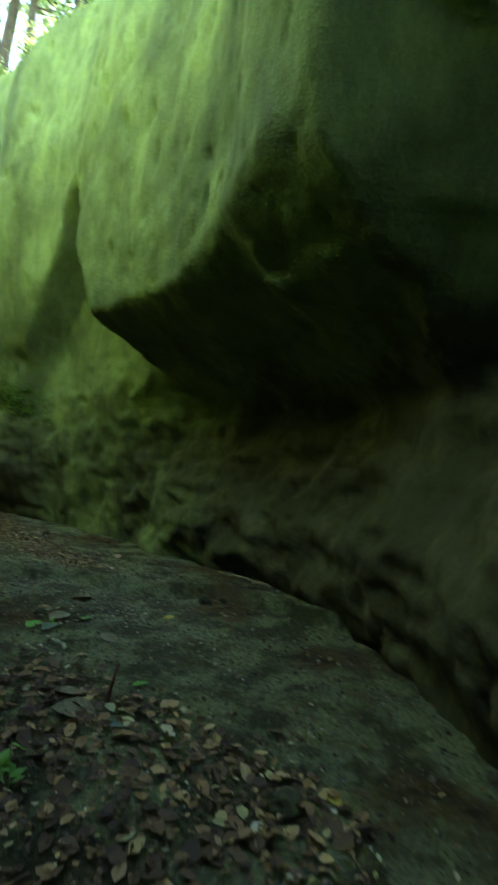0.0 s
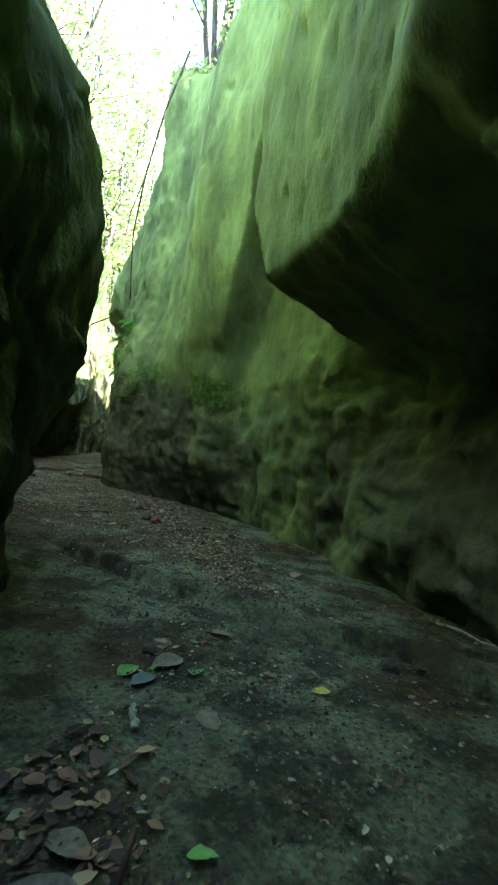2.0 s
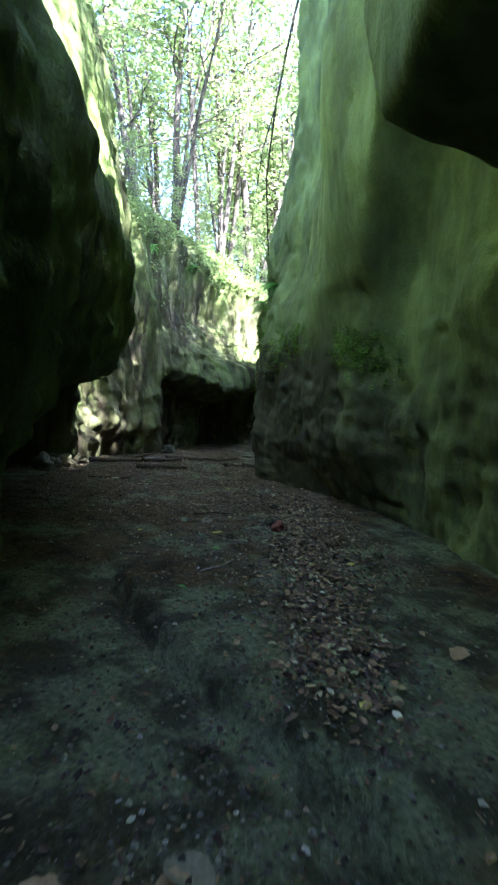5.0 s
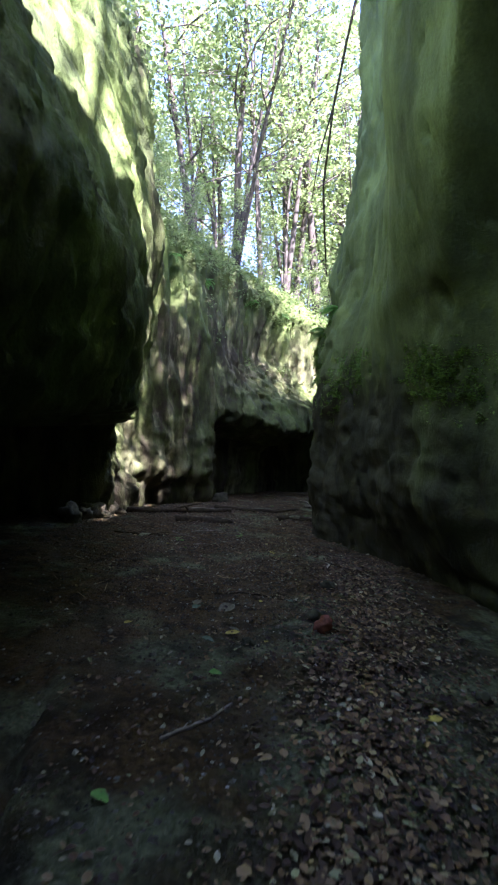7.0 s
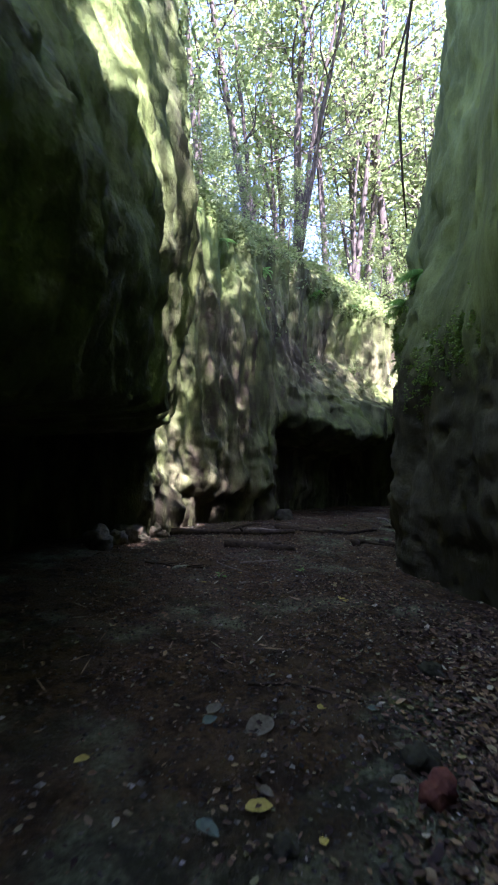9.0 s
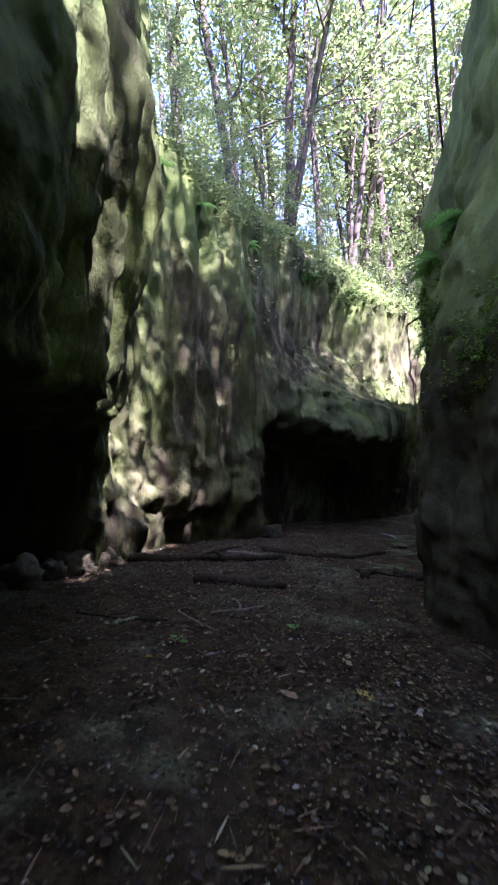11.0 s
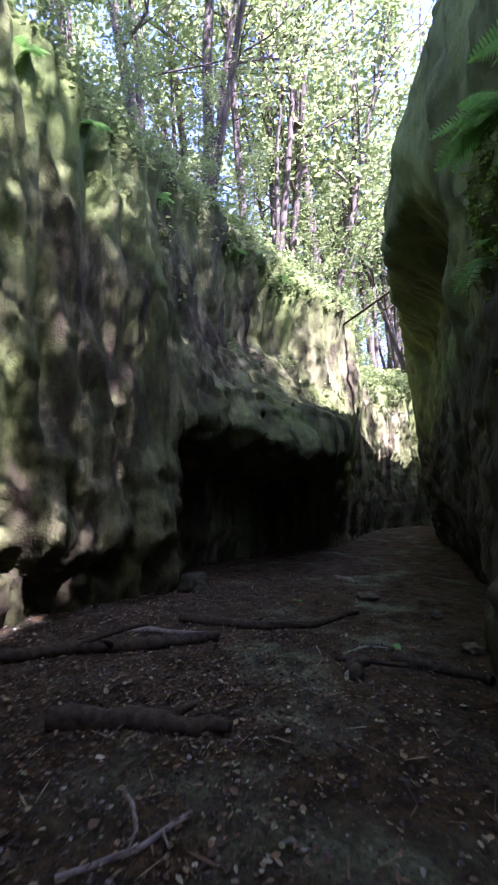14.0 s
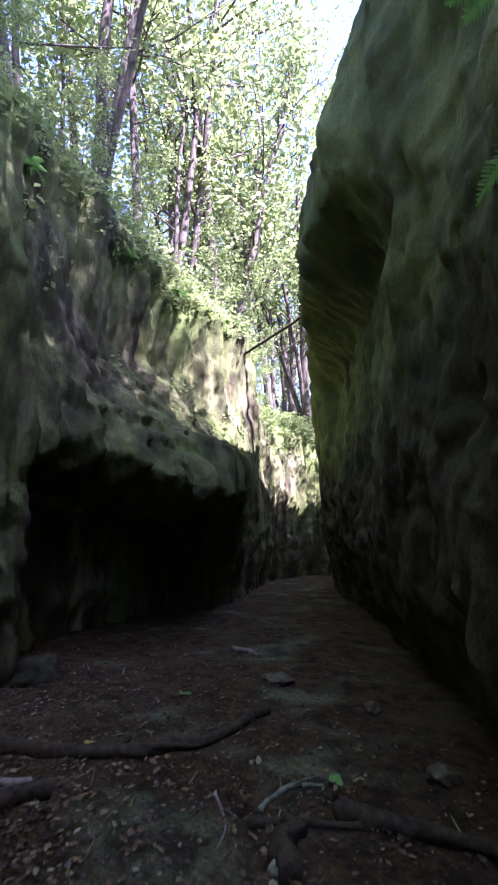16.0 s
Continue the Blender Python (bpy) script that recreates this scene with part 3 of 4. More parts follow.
def plant(x, y, kind=None, scale=None, sink=0.25):
    k = spots.choice((0, 1, 2, 3, 5)) if kind is None else kind
    sc = scale or spots.uniform(0.85, 1.15)
    m = pose(x, y, top_at(x, y) - sink * sc, spots.uniform(-5, 5), spots.uniform(-5, 5), spots.uniform(0, 360))
    if k in planted:
        ob = copy_thing(KINDS[k], m)
    else:
        planted.append(k)
        ob = KINDS[k]
        ob.matrix_basis = m
    ob.scale = (sc, sc, sc)


# the far bank, seen all along the walk
FAR_BANK = [(-18.6, 15.6, 1), (-19.4, 17.4, 3), (-17.9, 13.6, 0), (-20.2, 19.2, 0), (-21.0, 16.2, 2), (-19.8, 12.6, 3), (-22.0, 21.0, 5), (-23.0, 17.6, 1)]
for x, y, k in FAR_BANK:
    plant(x, y, k, 1.0)
for i in range(44):
    x, y = -20 - 24 * spots.random(), 6 + 38 * spots.random()
    if x > -29 and y > 24:
        x -= 9
    plant(x, y)
for x, y in [(-25, 26.5), (-26, 28), (-28.5, 30), (-29.5, 33), (-30, 36.5), (-24.5, 24.8), (-21.2, 22.3), (-22.6, 24.3), (-23.6, 26.2), (-24.2, 28.5), (-23.6, 30.5), (-25.5, 32), (-23.8, 33.5), (-26.5, 25.2), (-27, 35), (-21.5, 20.3)]:
    plant(x, y, None, 1.0 if x < -26.2 else 1.3)
# the other bank, with unseen trees added there and behind the start for shade
for x, y in [(-12.0, 24.0), (-17.0, 30.0), (-12.0, 29.5), (-19.0, 33.0), (-17.5, 37.0), (-20.5, 36.0), (-22.5, 40.0), (-9.0, 21.5), (-4.0, 13.8), (-6.5, 14.6), (-7.9, 14.4), (-6.0, 13.5), (-8.8, 15.0), (-2.6, 12.9), (-2.9, 11.6),
             (-1.0, 12.5), (1.5, 10.5), (3.8, 7.0), (4.5, 2.0), (0.5, 14.5), (4.0, -4.0), (-5.0, 17.0), (-6.5, 1.5),
             (-9.5, 3.5), (-12.0, 4.5), (-6.0, -3.0), (-14.8, 6.0), (-17.0, 8.5), (-2.5, 16.0)]:
    plant(x, y)
# saplings leaning over the rims
for x, y, sc in [(-13.9, 9.0, 0.45), (-14.6, 9.8, 0.4), (-15.6, 11.0, 0.35), (-16.4, 12.6, 0.3), (-17.3, 14.6, 0.3), (-18.0, 16.6, 0.35), (-18.8, 19.4, 0.4), (-20.3, 22.2, 0.5),
                 (-21.8, 24.2, 0.5), (-22.8, 25.6, 0.45), (-12.9, 8.0, 0.4), (-17.6, 26.6, 0.3)]:
    plant(x, y, 4, sc)


# ---- undergrowth on the rims and ledges ----
def undergrowth(name, rim, x_from, x_to, clumps, seed, inward, label):
    rng = np.random.RandomState(seed)
    rim = rim[(rim[:, 0] > x_from) & (rim[:, 0] < x_to)]
    centres = []
    while len(centres) < clumps:
        c = rim[rng.randint(len(rim))] + np.array((inward[0], inward[1], 0)) * rng.uniform(-0.12, 1.5) + rng.normal(size=3) * (0.12, 0.12, 0)
        z = top_at(c[0], c[1])
        if z > 4:
            centres.append((c[0], c[1], z + rng.uniform(-0.6, 0.2)))
    me = leaf_mesh(name, rng, centres, (0.16, 0.16, 0.12), clumps * 45, 0.115, LEAF, 0.5)
    return tagged(new(name, me), label, "undergrowth", kind="stuff")


undergrowth("undergrowth", RIMS["cliff_left"], -27, -8, 1500, 21, (-0.8, -0.45), "low green plants and brambles along the cliff top")
undergrowth("undergrowth", RIMS["cliff_right"], -22, -3, 480, 22, (0.5, 0.8), "low green plants hanging over the cliff top")


# ---- leaf litter, gravel and fallen leaves on the floor ----
def litter_material(name, pale):
    n = Nodes(name, 0.7, 0.3)
    island = n.add("ShaderNodeNewGeometry").outputs["Random Per Island"]
    stops = [(0.0, (0.025, 0.016, 0.009)), (0.5, (0.07, 0.045, 0.022)), (0.75, (0.15, 0.094, 0.042)), (0.9, (0.24, 0.175, 0.078)), (0.96, (0.18, 0.19, 0.08)), (1.0, (0.34, 0.31, 0.20))]
    n.colour(n.ramp(island, [(at, tuple(min(c * pale, 0.5) for c in col)) for at, col in stops]))
    return n.mat


DEAD_LEAF = litter_material("dead_leaf", 1.1)
DRY_LEAF = litter_material("dry_leaf", 1.45)


def litter(name, seed, count, size, where, label, material=None, slim=1.0):
    """Flat, slightly curled dead leaves scattered where the given function lets them lie."""
    rng = np.random.RandomState(seed)
    x, y = where(rng, count)
    count = len(x)
    z = ground_z(x, y) + rng.uniform(0.004, 0.03, count)
    c = np.stack([x, y, z], 1)
    ang = rng.uniform(0, 2 * math.pi, count)
    d = np.stack([np.cos(ang), np.sin(ang), rng.normal(size=count) * 0.25], 1)
    sd = np.stack([-np.sin(ang), np.cos(ang), rng.normal(size=count) * 0.25], 1)
    L = (size * (0.5 + 1.6 * rng.uniform(0, 1, count) ** 2.5))[:, None]
    W = L * slim * rng.uniform(0.25, 0.42, count)[:, None]
    curl = np.array((0, 0, 1.0)) * L * slim * rng.uniform(0.05, 0.22, count)[:, None]
    v = np.stack([c - d * L * 0.5 + curl * 0.5, c - d * L * 0.15 + sd * W + curl, c + d * L * 0.25 + sd * W * 0.8 + curl, c + d * L * 0.55 + curl * 0.6,
                  c + d * L * 0.25 - sd * W * 0.8 + curl, c - d * L * 0.15 - sd * W + curl, c + d * L * 0.05], 1).reshape(-1, 3)
    i = np.arange(count)[:, None] * 7
    f = np.concatenate([i + t for t in ((0, 6, 1), (1, 6, 2), (2, 6, 3), (3, 6, 4), (4, 6, 5), (5, 6, 0))], 1).reshape(-1, 3)
    return tagged(new(name, raw_mesh(name, v.tolist(), f.tolist(), material or DEAD_LEAF, False)), label, "leaf litter", kind="stuff")


def way_mid(x):
    """The middle of the gorge floor, as y along x."""
    return np.interp(x, [-14, -12, -9, -6, -4, -2, 0], [11.5, 11.0, 9.9, 8.9, 7.9, 6.2, 4.0])


def everywhere(rng, count):
    x = rng.uniform(-15, 1.6, count)
    y = way_mid(x) + rng.normal(size=count) * 1.6
    near = rng.uniform(size=count) < 0.25
    y = np.where(near & (x > -1.5), rng.uniform(0.8, 7.5, count), y)
    return x, y


def heap_at_start(rng, count):
    x, y = rng.uniform(-1.5, 0.75, count), rng.uniform(0.9, 3.9, count)
    keep = (y < 3.75 - 0.55 * (x + 1.3) + 0.15 * rng.normal(size=count)) & (x < 0.62 + 0.1 * rng.normal(size=count))
    return x[keep], y[keep]


def drift(rng, count):
    k = rng.beta(1.2, 1.2, count)
    x = -1.75 - 5.2 * k + rng.normal(size=count) * 0.22
    y = 6.4 + 5.0 * k + rng.normal(size=count) * 0.22 * (0.8 + k)
    return x, y


def under_right_wall(rng, count):
    x = rng.uniform(-8.8, -2.6, count)
    y = np.interp(x, [-9, -7, -5, -2.6], [11.5, 11.1, 10.4, 8.9]) - np.abs(rng.normal(size=count)) * 0.9
    return x, y


def round_the_logs(rng, count):
    return rng.normal(-12.0, 1.4, count), rng.normal(11.6, 1.5, count)


litter("leaf_litter", 31, 20000, 0.024, everywhere, "scattered brown and pale dead leaves on the floor")
litter("leaf_litter", 32, 3800, 0.050, heap_at_start, "heap of yellow-brown dead leaves on the gorge floor", DRY_LEAF)
litter("leaf_litter", 33, 10000, 0.032, drift, "drift of brown dead leaves across the rock", DRY_LEAF)
litter("leaf_litter", 34, 9000, 0.023, under_right_wall, "brown dead leaves gathered under the cliff foot")
litter("leaf_litter", 35, 9000, 0.026, round_the_logs, "dark dead leaves round the fallen logs")


def bend_floor(rng, count):
    x = rng.uniform(-16.5, -6.5, count)
    return x, np.interp(x, [-16.5, -14, -12, -9, -6.5], [15.0, 13.5, 12.0, 10.3, 9.2]) + rng.normal(size=count) * 1.9


litter("leaf_litter", 36, 5500, 0.030, bend_floor, "trodden brown and pale dead leaves at the bend", DRY_LEAF)
litter("twigs", 37, 2200, 0.11, bend_floor, "fine brown and pale broken twigs on the floor", DRY_LEAF, 0.09)


def gravel_material():
    n = Nodes("gravel", 0.85, 0.3)
    island = n.add("ShaderNodeNewGeometry").outputs["Random Per Island"]
    n.colour(n.ramp(island, [(0.0, (0.04, 0.038, 0.025)), (0.8, (0.13, 0.125, 0.085)), (0.97, (0.28, 0.27, 0.19)), (1.0, (0.5, 0.48, 0.38))]))
    return n.mat


GRAVEL = gravel_material()


def gravel(count, seed, where, largest, label):
    rng = np.random.RandomState(seed)
    x, y = where(rng, count)
    r = 0.004 + largest * rng.uniform(size=count) ** 4
    c = np.stack([x, y, ground_z(x, y) + r * 0.3], 1)
    shape = np.array([(1, 0, 0), (0, 1, 0), (-1, 0, 0), (0, -1, 0), (0, 0, 0.7), (0, 0, -0.7)], float)
    v = (c[:, None] + shape[None] * r[:, None, None] * rng.uniform(0.6, 1.5, (count, 6, 1))).reshape(-1, 3)
    i = np.arange(count)[:, None] * 6
    f = np.concatenate([i + t for t in ((0, 1, 4), (1, 2, 4), (2, 3, 4), (3, 0, 4), (1, 0, 5), (2, 1, 5), (3, 2, 5), (0, 3, 5))], 1).reshape(-1, 3)
    return tagged(new("gravel", raw_mesh("gravel", v.tolist(), f.tolist(), GRAVEL, False)), label, "gravel", kind="stuff")


def worn_hollow(rng, count):
    k = rng.uniform(size=count)
    return -2.2 + 2.3 * k + rng.normal(size=count) * 0.35, 5.9 - 1.5 * k + rng.normal(size=count) * 0.45


gravel(26000, 41, everywhere, 0.017, "fine grey gravel and pale grit on the floor")
gravel(2600, 42, worn_hollow, 0.015, "coarse pale gravel gathered in a worn hollow of rock")


def single_leaf_material(name, col, vein):
    n = Nodes(name, 0.75, 0.2)
    n.colour(n.mix(n.ramp(n.noise(40.0, 5.0), [(0.35, 0.0), (0.7, 1.0)]), col, vein))
    n.bump(n.noise(90.0, 4.0), 0.4, 0.004)
    return n.mat


LEAF_TINTS = {
    "pale": (single_leaf_material("pale_leaf", (0.18, 0.165, 0.095), (0.10, 0.09, 0.05)), "pale grey-green underside"),
    "yellow": (single_leaf_material("yellow_leaf", (0.52, 0.44, 0.08), (0.36, 0.28, 0.06)), "yellow"),
    "green": (single_leaf_material("fresh_leaf", (0.10, 0.26, 0.05), (0.18, 0.34, 0.07)), "fresh green"),
    "tan": (single_leaf_material("tan_leaf", (0.34, 0.24, 0.12), (0.22, 0.14, 0.07)), "tan brown"),
    "blue": (single_leaf_material("dull_leaf", (0.13, 0.18, 0.12), (0.08, 0.11, 0.08)), "dull blue-green"),
}
LEAF_PARTS = {}


def leaf_parts(tint, material, seed):
    """Two meshes: a curled ovate blade and its stalk, one unit long."""
    rng = np.random.RandomState(seed)
    verts, faces = [], []
    steps, across = 9, 5
    twist, cup = rng.uniform(-0.25, 0.25), rng.uniform(0.1, 0.3)
    for i in range(steps):
        k = i / (steps - 1)
        w = 0.36 * math.sin(math.pi * k ** 0.8) ** 0.8 * (1 + 0.08 * rng.normal()) + 0.004
        for j in range(across):
            e = j / (across - 1) * 2 - 1
            verts.append((k - 0.5, e * w, cup * e * e * w * 1.5 + 0.22 * (k - 0.5) ** 2 + twist * e * w * (k - 0.5)))
    for i in range(steps - 1):
        for j in range(across - 1):
            a = i * across + j
            faces.append((a, a + across, a + across + 1, a + 1))
    blade = raw_mesh("blade", verts, faces, material)
    verts, faces = [], []
    tube(verts, faces, [(-0.80, 0.03, 0.10), (-0.65, 0, 0.05), (-0.5, 0, 0.058)], [0.012, 0.010, 0.009], 5)
    return blade, raw_mesh("stalk", verts, faces, material)


def fallen_leaf(tint, x, y, size, turn):
    material, words = LEAF_TINTS[tint]
    if tint not in LEAF_PARTS:
        LEAF_PARTS[tint] = leaf_parts(tint, material, len(LEAF_PARTS) + 3)
    root = tagged(new("fallen_leaf"), words + " fallen leaf lying on the gorge floor", "leaf", "fallen leaves")
    for name, me in zip(("blade", "stalk"), LEAF_PARTS[tint]):
        part(name, me, root)
    root.matrix_basis = pose(x, y, float(ground_z(x, y)) + 0.012, spots.uniform(-12, 12), spots.uniform(-12, 12), turn)
    root.scale = (size, size, size)


LEAVES = {
    "pale": [(-0.86, 3.05, 0.26), (-0.96, 3.25, 0.20), (-1.55, 5.35, 0.22), (-1.56, 4.69, 0.24), (-0.98, 4.25, 0.17), (-5.70, 8.41, 0.21), (-5.25, 9.03, 0.08), (-5.03, 8.84, 0.10), (-1.82, 5.94, 0.14), (-6.0, 8.25, 0.12),
             (-5.19, 8.2, 0.10), (-0.60, 5.06, 0.08), (-1.75, 4.91, 0.12), (-0.95, 5.02, 0.08), (-9.6, 11.02, 0.07), (-8.64, 11.12, 0.06), (-8.77, 10.83, 0.06), (-8.69, 9.01, 0.08), (-7.63, 7.54, 0.12), (-3.67, 8.49, 0.16)],
    "yellow": [(0.59, 2.5, 0.10), (-0.59, 4.99, 0.12), (-5.1, 8.13, 0.13), (-5.78, 7.46, 0.09), (-4.83, 8.29, 0.06), (-5.8, 8.88, 0.08), (-9.43, 9.85, 0.08), (-9.0, 9.2, 0.07), (-7.8, 10.4, 0.15), (-3.39, 8.52, 0.09), (-12.9, 12.9, 0.12), (-1.7, 6.46, 0.09)],
    "green": [(-1.32, 4.65, 0.14), (-1.69, 4.45, 0.16), (-4.38, 7.58, 0.09), (-3.48, 6.57, 0.09), (-9.26, 10.67, 0.14), (-9.28, 9.57, 0.10), (-8.67, 9.33, 0.09), (-0.55, 3.5, 0.12), (-11.2, 13.75, 0.12), (-13.3, 14.2, 0.14)],
    "tan": [(-0.32, 3.28, 0.15), (-1.8, 4.97, 0.15), (-0.96, 5.02, 0.10), (-1.73, 7.45, 0.16), (-0.84, 6.16, 0.09), (-2.92, 7.87, 0.13), (-2.99, 7.37, 0.10), (-8.02, 9.92, 0.16), (-8.26, 10.17, 0.07), (-5.59, 9.74, 0.10), (-1.55, 5.3, 0.14)],
    "blue": [(-1.53, 4.39, 0.18), (-5.88, 8.18, 0.10), (-5.06, 7.88, 0.12), (-5.65, 9.16, 0.08), (-0.58, 2.95, 0.11), (-1.61, 5.09, 0.07)],
}
for tint, rows in LEAVES.items():
    for x, y, size in rows:
        fallen_leaf(tint, x, y, size, spots.uniform(0, 360))


# ---- logs, branches and sticks ----
def wood_material(name, dark, light):
    n = Nodes(name, 0.85, 0.25)
    n.colour(n.ramp(n.noise(18.0, 7.0), [(0.3, dark), (0.7, light)]))
    n.bump(n.noise(45.0, 6.0), 0.6, 0.01)
    return n.mat


DARK_WOOD = wood_material("dark_bark", (0.016, 0.012, 0.006), (0.085, 0.066, 0.032))
GREY_WOOD = wood_material("weathered_wood", (0.13, 0.11, 0.08), (0.34, 0.30, 0.22))
MOSSY_WOOD = wood_material("lichen_bark", (0.10, 0.10, 0.06), (0.34, 0.38, 0.22))


def fallen_branch(name, points, radius, material, label, twigs=2, seed=1, lift=0.6):
    """A bent piece of wood on the floor along plan points, with side twigs as parts."""
    rng = np.random.RandomState(seed)
    root = tagged(new(name), label, "branch" if name != "log" else "log", "fallen wood")
    pts = spline(np.array(points, float), np.linspace(0, len(points) - 1, 12))
    pts += rng.normal(size=pts.shape) * radius * 0.35
    z = ground_z(pts[:, 0], pts[:, 1])
    path = [Vector((x, y, h + radius * lift)) for (x, y), h in zip(pts, z)]
    radii = [radius * (1.0 - 0.4 * i / 11) * (1 + 0.12 * rng.normal()) for i in range(12)]
    verts, faces = [], []
    tube(verts, faces, path, radii, 9)
    part("stem", raw_mesh("stem", verts, faces, material), root)
    for k in range(twigs):
        i = rng.randint(3, 10)
        way = (path[i + 1] - path[i - 1]).normalized() + Vector(rng.normal(size=3)) * 0.7
        way.z = abs(way.z) * 0.4
        run = (path[-1] - path[0]).length * rng.uniform(0.12, 0.28)
        verts, faces = [], []
        tube(verts, faces, [path[i] + way * run * q / 3 + Vector((0, 0, -0.02 * q * q * run)) for q in range(4)], [radius * c for c in (0.5, 0.4, 0.3, 0.2)], 6)
        part("twig", raw_mesh("twig", verts, faces, material), root)
    return root


fallen_branch("log", [(-13.3, 12.35), (-12.78, 12.75), (-12.43, 13.25), (-12.31, 13.7), (-12.39, 14.4)], 0.065, DARK_WOOD, "long dark bent log lying across the floor", 2, 1)
fallen_branch("log", [(-12.98, 9.8), (-12.8, 10.9), (-12.5, 11.7), (-12.33, 12.33)], 0.085, DARK_WOOD, "thick dark log with peeling bark on the floor", 2, 2)
fallen_branch("log", [(-11.41, 10.37), (-11.0, 10.85), (-10.62, 11.3)], 0.10, DARK_WOOD, "short rotten dark log half sunk in litter", 1, 3, 0.4)
fallen_branch("log", [(-10.97, 13.43), (-10.68, 13.5), (-10.1, 13.62)], 0.07, DARK_WOOD, "broken dark log with a pale split end", 2, 4)
fallen_branch("log", [(-10.85, 12.72), (-10.95, 12.9), (-11.06, 13.1)], 0.07, DARK_WOOD, "short dark stump piece on the floor", 0, 5)
fallen_branch("fallen_branch", [(-13.2, 11.6), (-12.6, 12.25), (-12.41, 12.04)], 0.035, GREY_WOOD, "pale curved branch beside the long log", 1, 6)
fallen_branch("fallen_branch", [(-11.35, 13.14), (-11.38, 13.46), (-11.24, 13.64)], 0.022, MOSSY_WOOD, "short lichened stick with a fork", 2, 7)
fallen_branch("fallen_branch", [(-10.85, 12.7), (-10.98, 12.95), (-11.06, 13.12)], 0.032, MOSSY_WOOD, "mossy yellow-green stick among dark litter", 0, 8)
fallen_branch("fallen_branch", [(-12.04, 12.77), (-12.18, 12.96), (-12.18, 13.27)], 0.014, DARK_WOOD, "thin dark stick beside the log", 1, 9)
fallen_branch("fallen_branch", [(-11.7, 13.1), (-11.35, 12.85), (-11.22, 12.66)], 0.009, GREY_WOOD, "thin pale twig on dark soil", 1, 10)
fallen_branch("fallen_branch", [(-10.21, 9.81), (-9.92, 9.85), (-9.44, 9.97)], 0.012, GREY_WOOD, "thin pale stick lying on litter", 1, 11)
fallen_branch("fallen_branch", [(-9.96, 10.08), (-9.92, 10.38), (-10.05, 10.75)], 0.020, GREY_WOOD, "pale crooked branch with side twigs", 3, 12)
fallen_branch("fallen_branch", [(-10.37, 10.53), (-10.15, 10.5), (-9.97, 10.4)], 0.015, GREY_WOOD, "short pale hooked stick", 1, 13)
fallen_branch("fallen_branch", [(-9.98, 9.08), (-10.08, 9.2), (-10.18, 9.34)], 0.03, MOSSY_WOOD, "pale lichened stick piece at the wall side", 0, 14)
fallen_branch("fallen_branch", [(-8.93, 9.67), (-8.95, 9.79)], 0.016, GREY_WOOD, "short pale stick piece", 0, 15)
fallen_branch("fallen_branch", [(-9.25, 10.25), (-9.05, 10.2), (-8.95, 10.15)], 0.010, GREY_WOOD, "pair of thin pale twigs standing from litter", 3, 16)
fallen_branch("fallen_branch", [(-3.81, 6.97), (-3.87, 7.17), (-3.97, 7.47)], 0.012, GREY_WOOD, "thin pale stick on dark soil", 1, 17)
fallen_branch("fallen_branch", [(-0.1, 6.72), (0.12, 6.69), (0.56, 6.44), (0.87, 6.04)], 0.016, GREY_WOOD, "thin bleached stick along the rock ledge", 1, 18)
fallen_branch("fallen_branch", [(-1.23, 3.95), (-1.32, 4.05), (-1.42, 4.15)], 0.022, MOSSY_WOOD, "pale green lichened stick by the wall", 1, 19)
fallen_branch("fallen_branch", [(-11.28, 12.95), (-10.9, 13.3), (-10.45, 13.61)], 0.03, DARK_WOOD, "dark branch lying by the cliff foot", 2, 20)
fallen_branch("fallen_branch", [(-14.48, 16.1), (-14.2, 16.15), (-14.0, 16.1)], 0.04, GREY_WOOD, "short pale log piece far along the floor", 0, 21)
fallen_branch("fallen_branch", [(-10.5, 8.8), (-10.2, 9.3), (-10.0, 9.6)], 0.018, DARK_WOOD, "dark crooked stick under the overhanging cliff", 2, 22)
fallen_branch("fallen_branch", [(-6.3, 8.6), (-6.1, 8.9), (-5.8, 9.2)], 0.012, DARK_WOOD, "thin dark twig on the floor", 1, 23)
fallen_branch("fallen_branch", [(-5.4, 9.3), (-5.2, 9.4), (-5.0, 9.35)], 0.008, GREY_WOOD, "thin pale twig on the floor", 1, 24)

# a thin stake that stands in the leaf heap
stake = tagged(new("stake"), "thin brown stick standing upright in the leaf heap", "stick")
verts, faces = [], []
sz = float(ground_z(-0.70, 3.2))
tube(verts, faces, [(-0.70, 3.20, sz - 0.05), (-0.69, 3.21, sz + 0.1), (-0.66, 3.22, sz + 0.25)], [0.013, 0.011, 0.009], 7)
part("shaft", raw_mesh("shaft", verts, faces, wood_material("brown_stick", (0.10, 0.05, 0.03), (0.22, 0.12, 0.07))), stake)


# ---- stones ----
def stone_material(name, dark, light):
    n = Nodes(name, 0.9, 0.25)
    n.colour(n.ramp(n.noise(11.0, 7.0), [(0.3, dark), (0.7, light)]))
    n.bump(n.noise(30.0, 6.0), 0.7, 0.02)
    return n.mat


STONE = stone_material("tuff_block", (0.045, 0.045, 0.022), (0.20, 0.175, 0.095))
DARK_STONE = stone_material("dark_stone", (0.022, 0.024, 0.011), (0.075, 0.075, 0.036))
RED_STONE = stone_material("reddish_tuff", (0.07, 0.024, 0.012), (0.22, 0.085, 0.045))


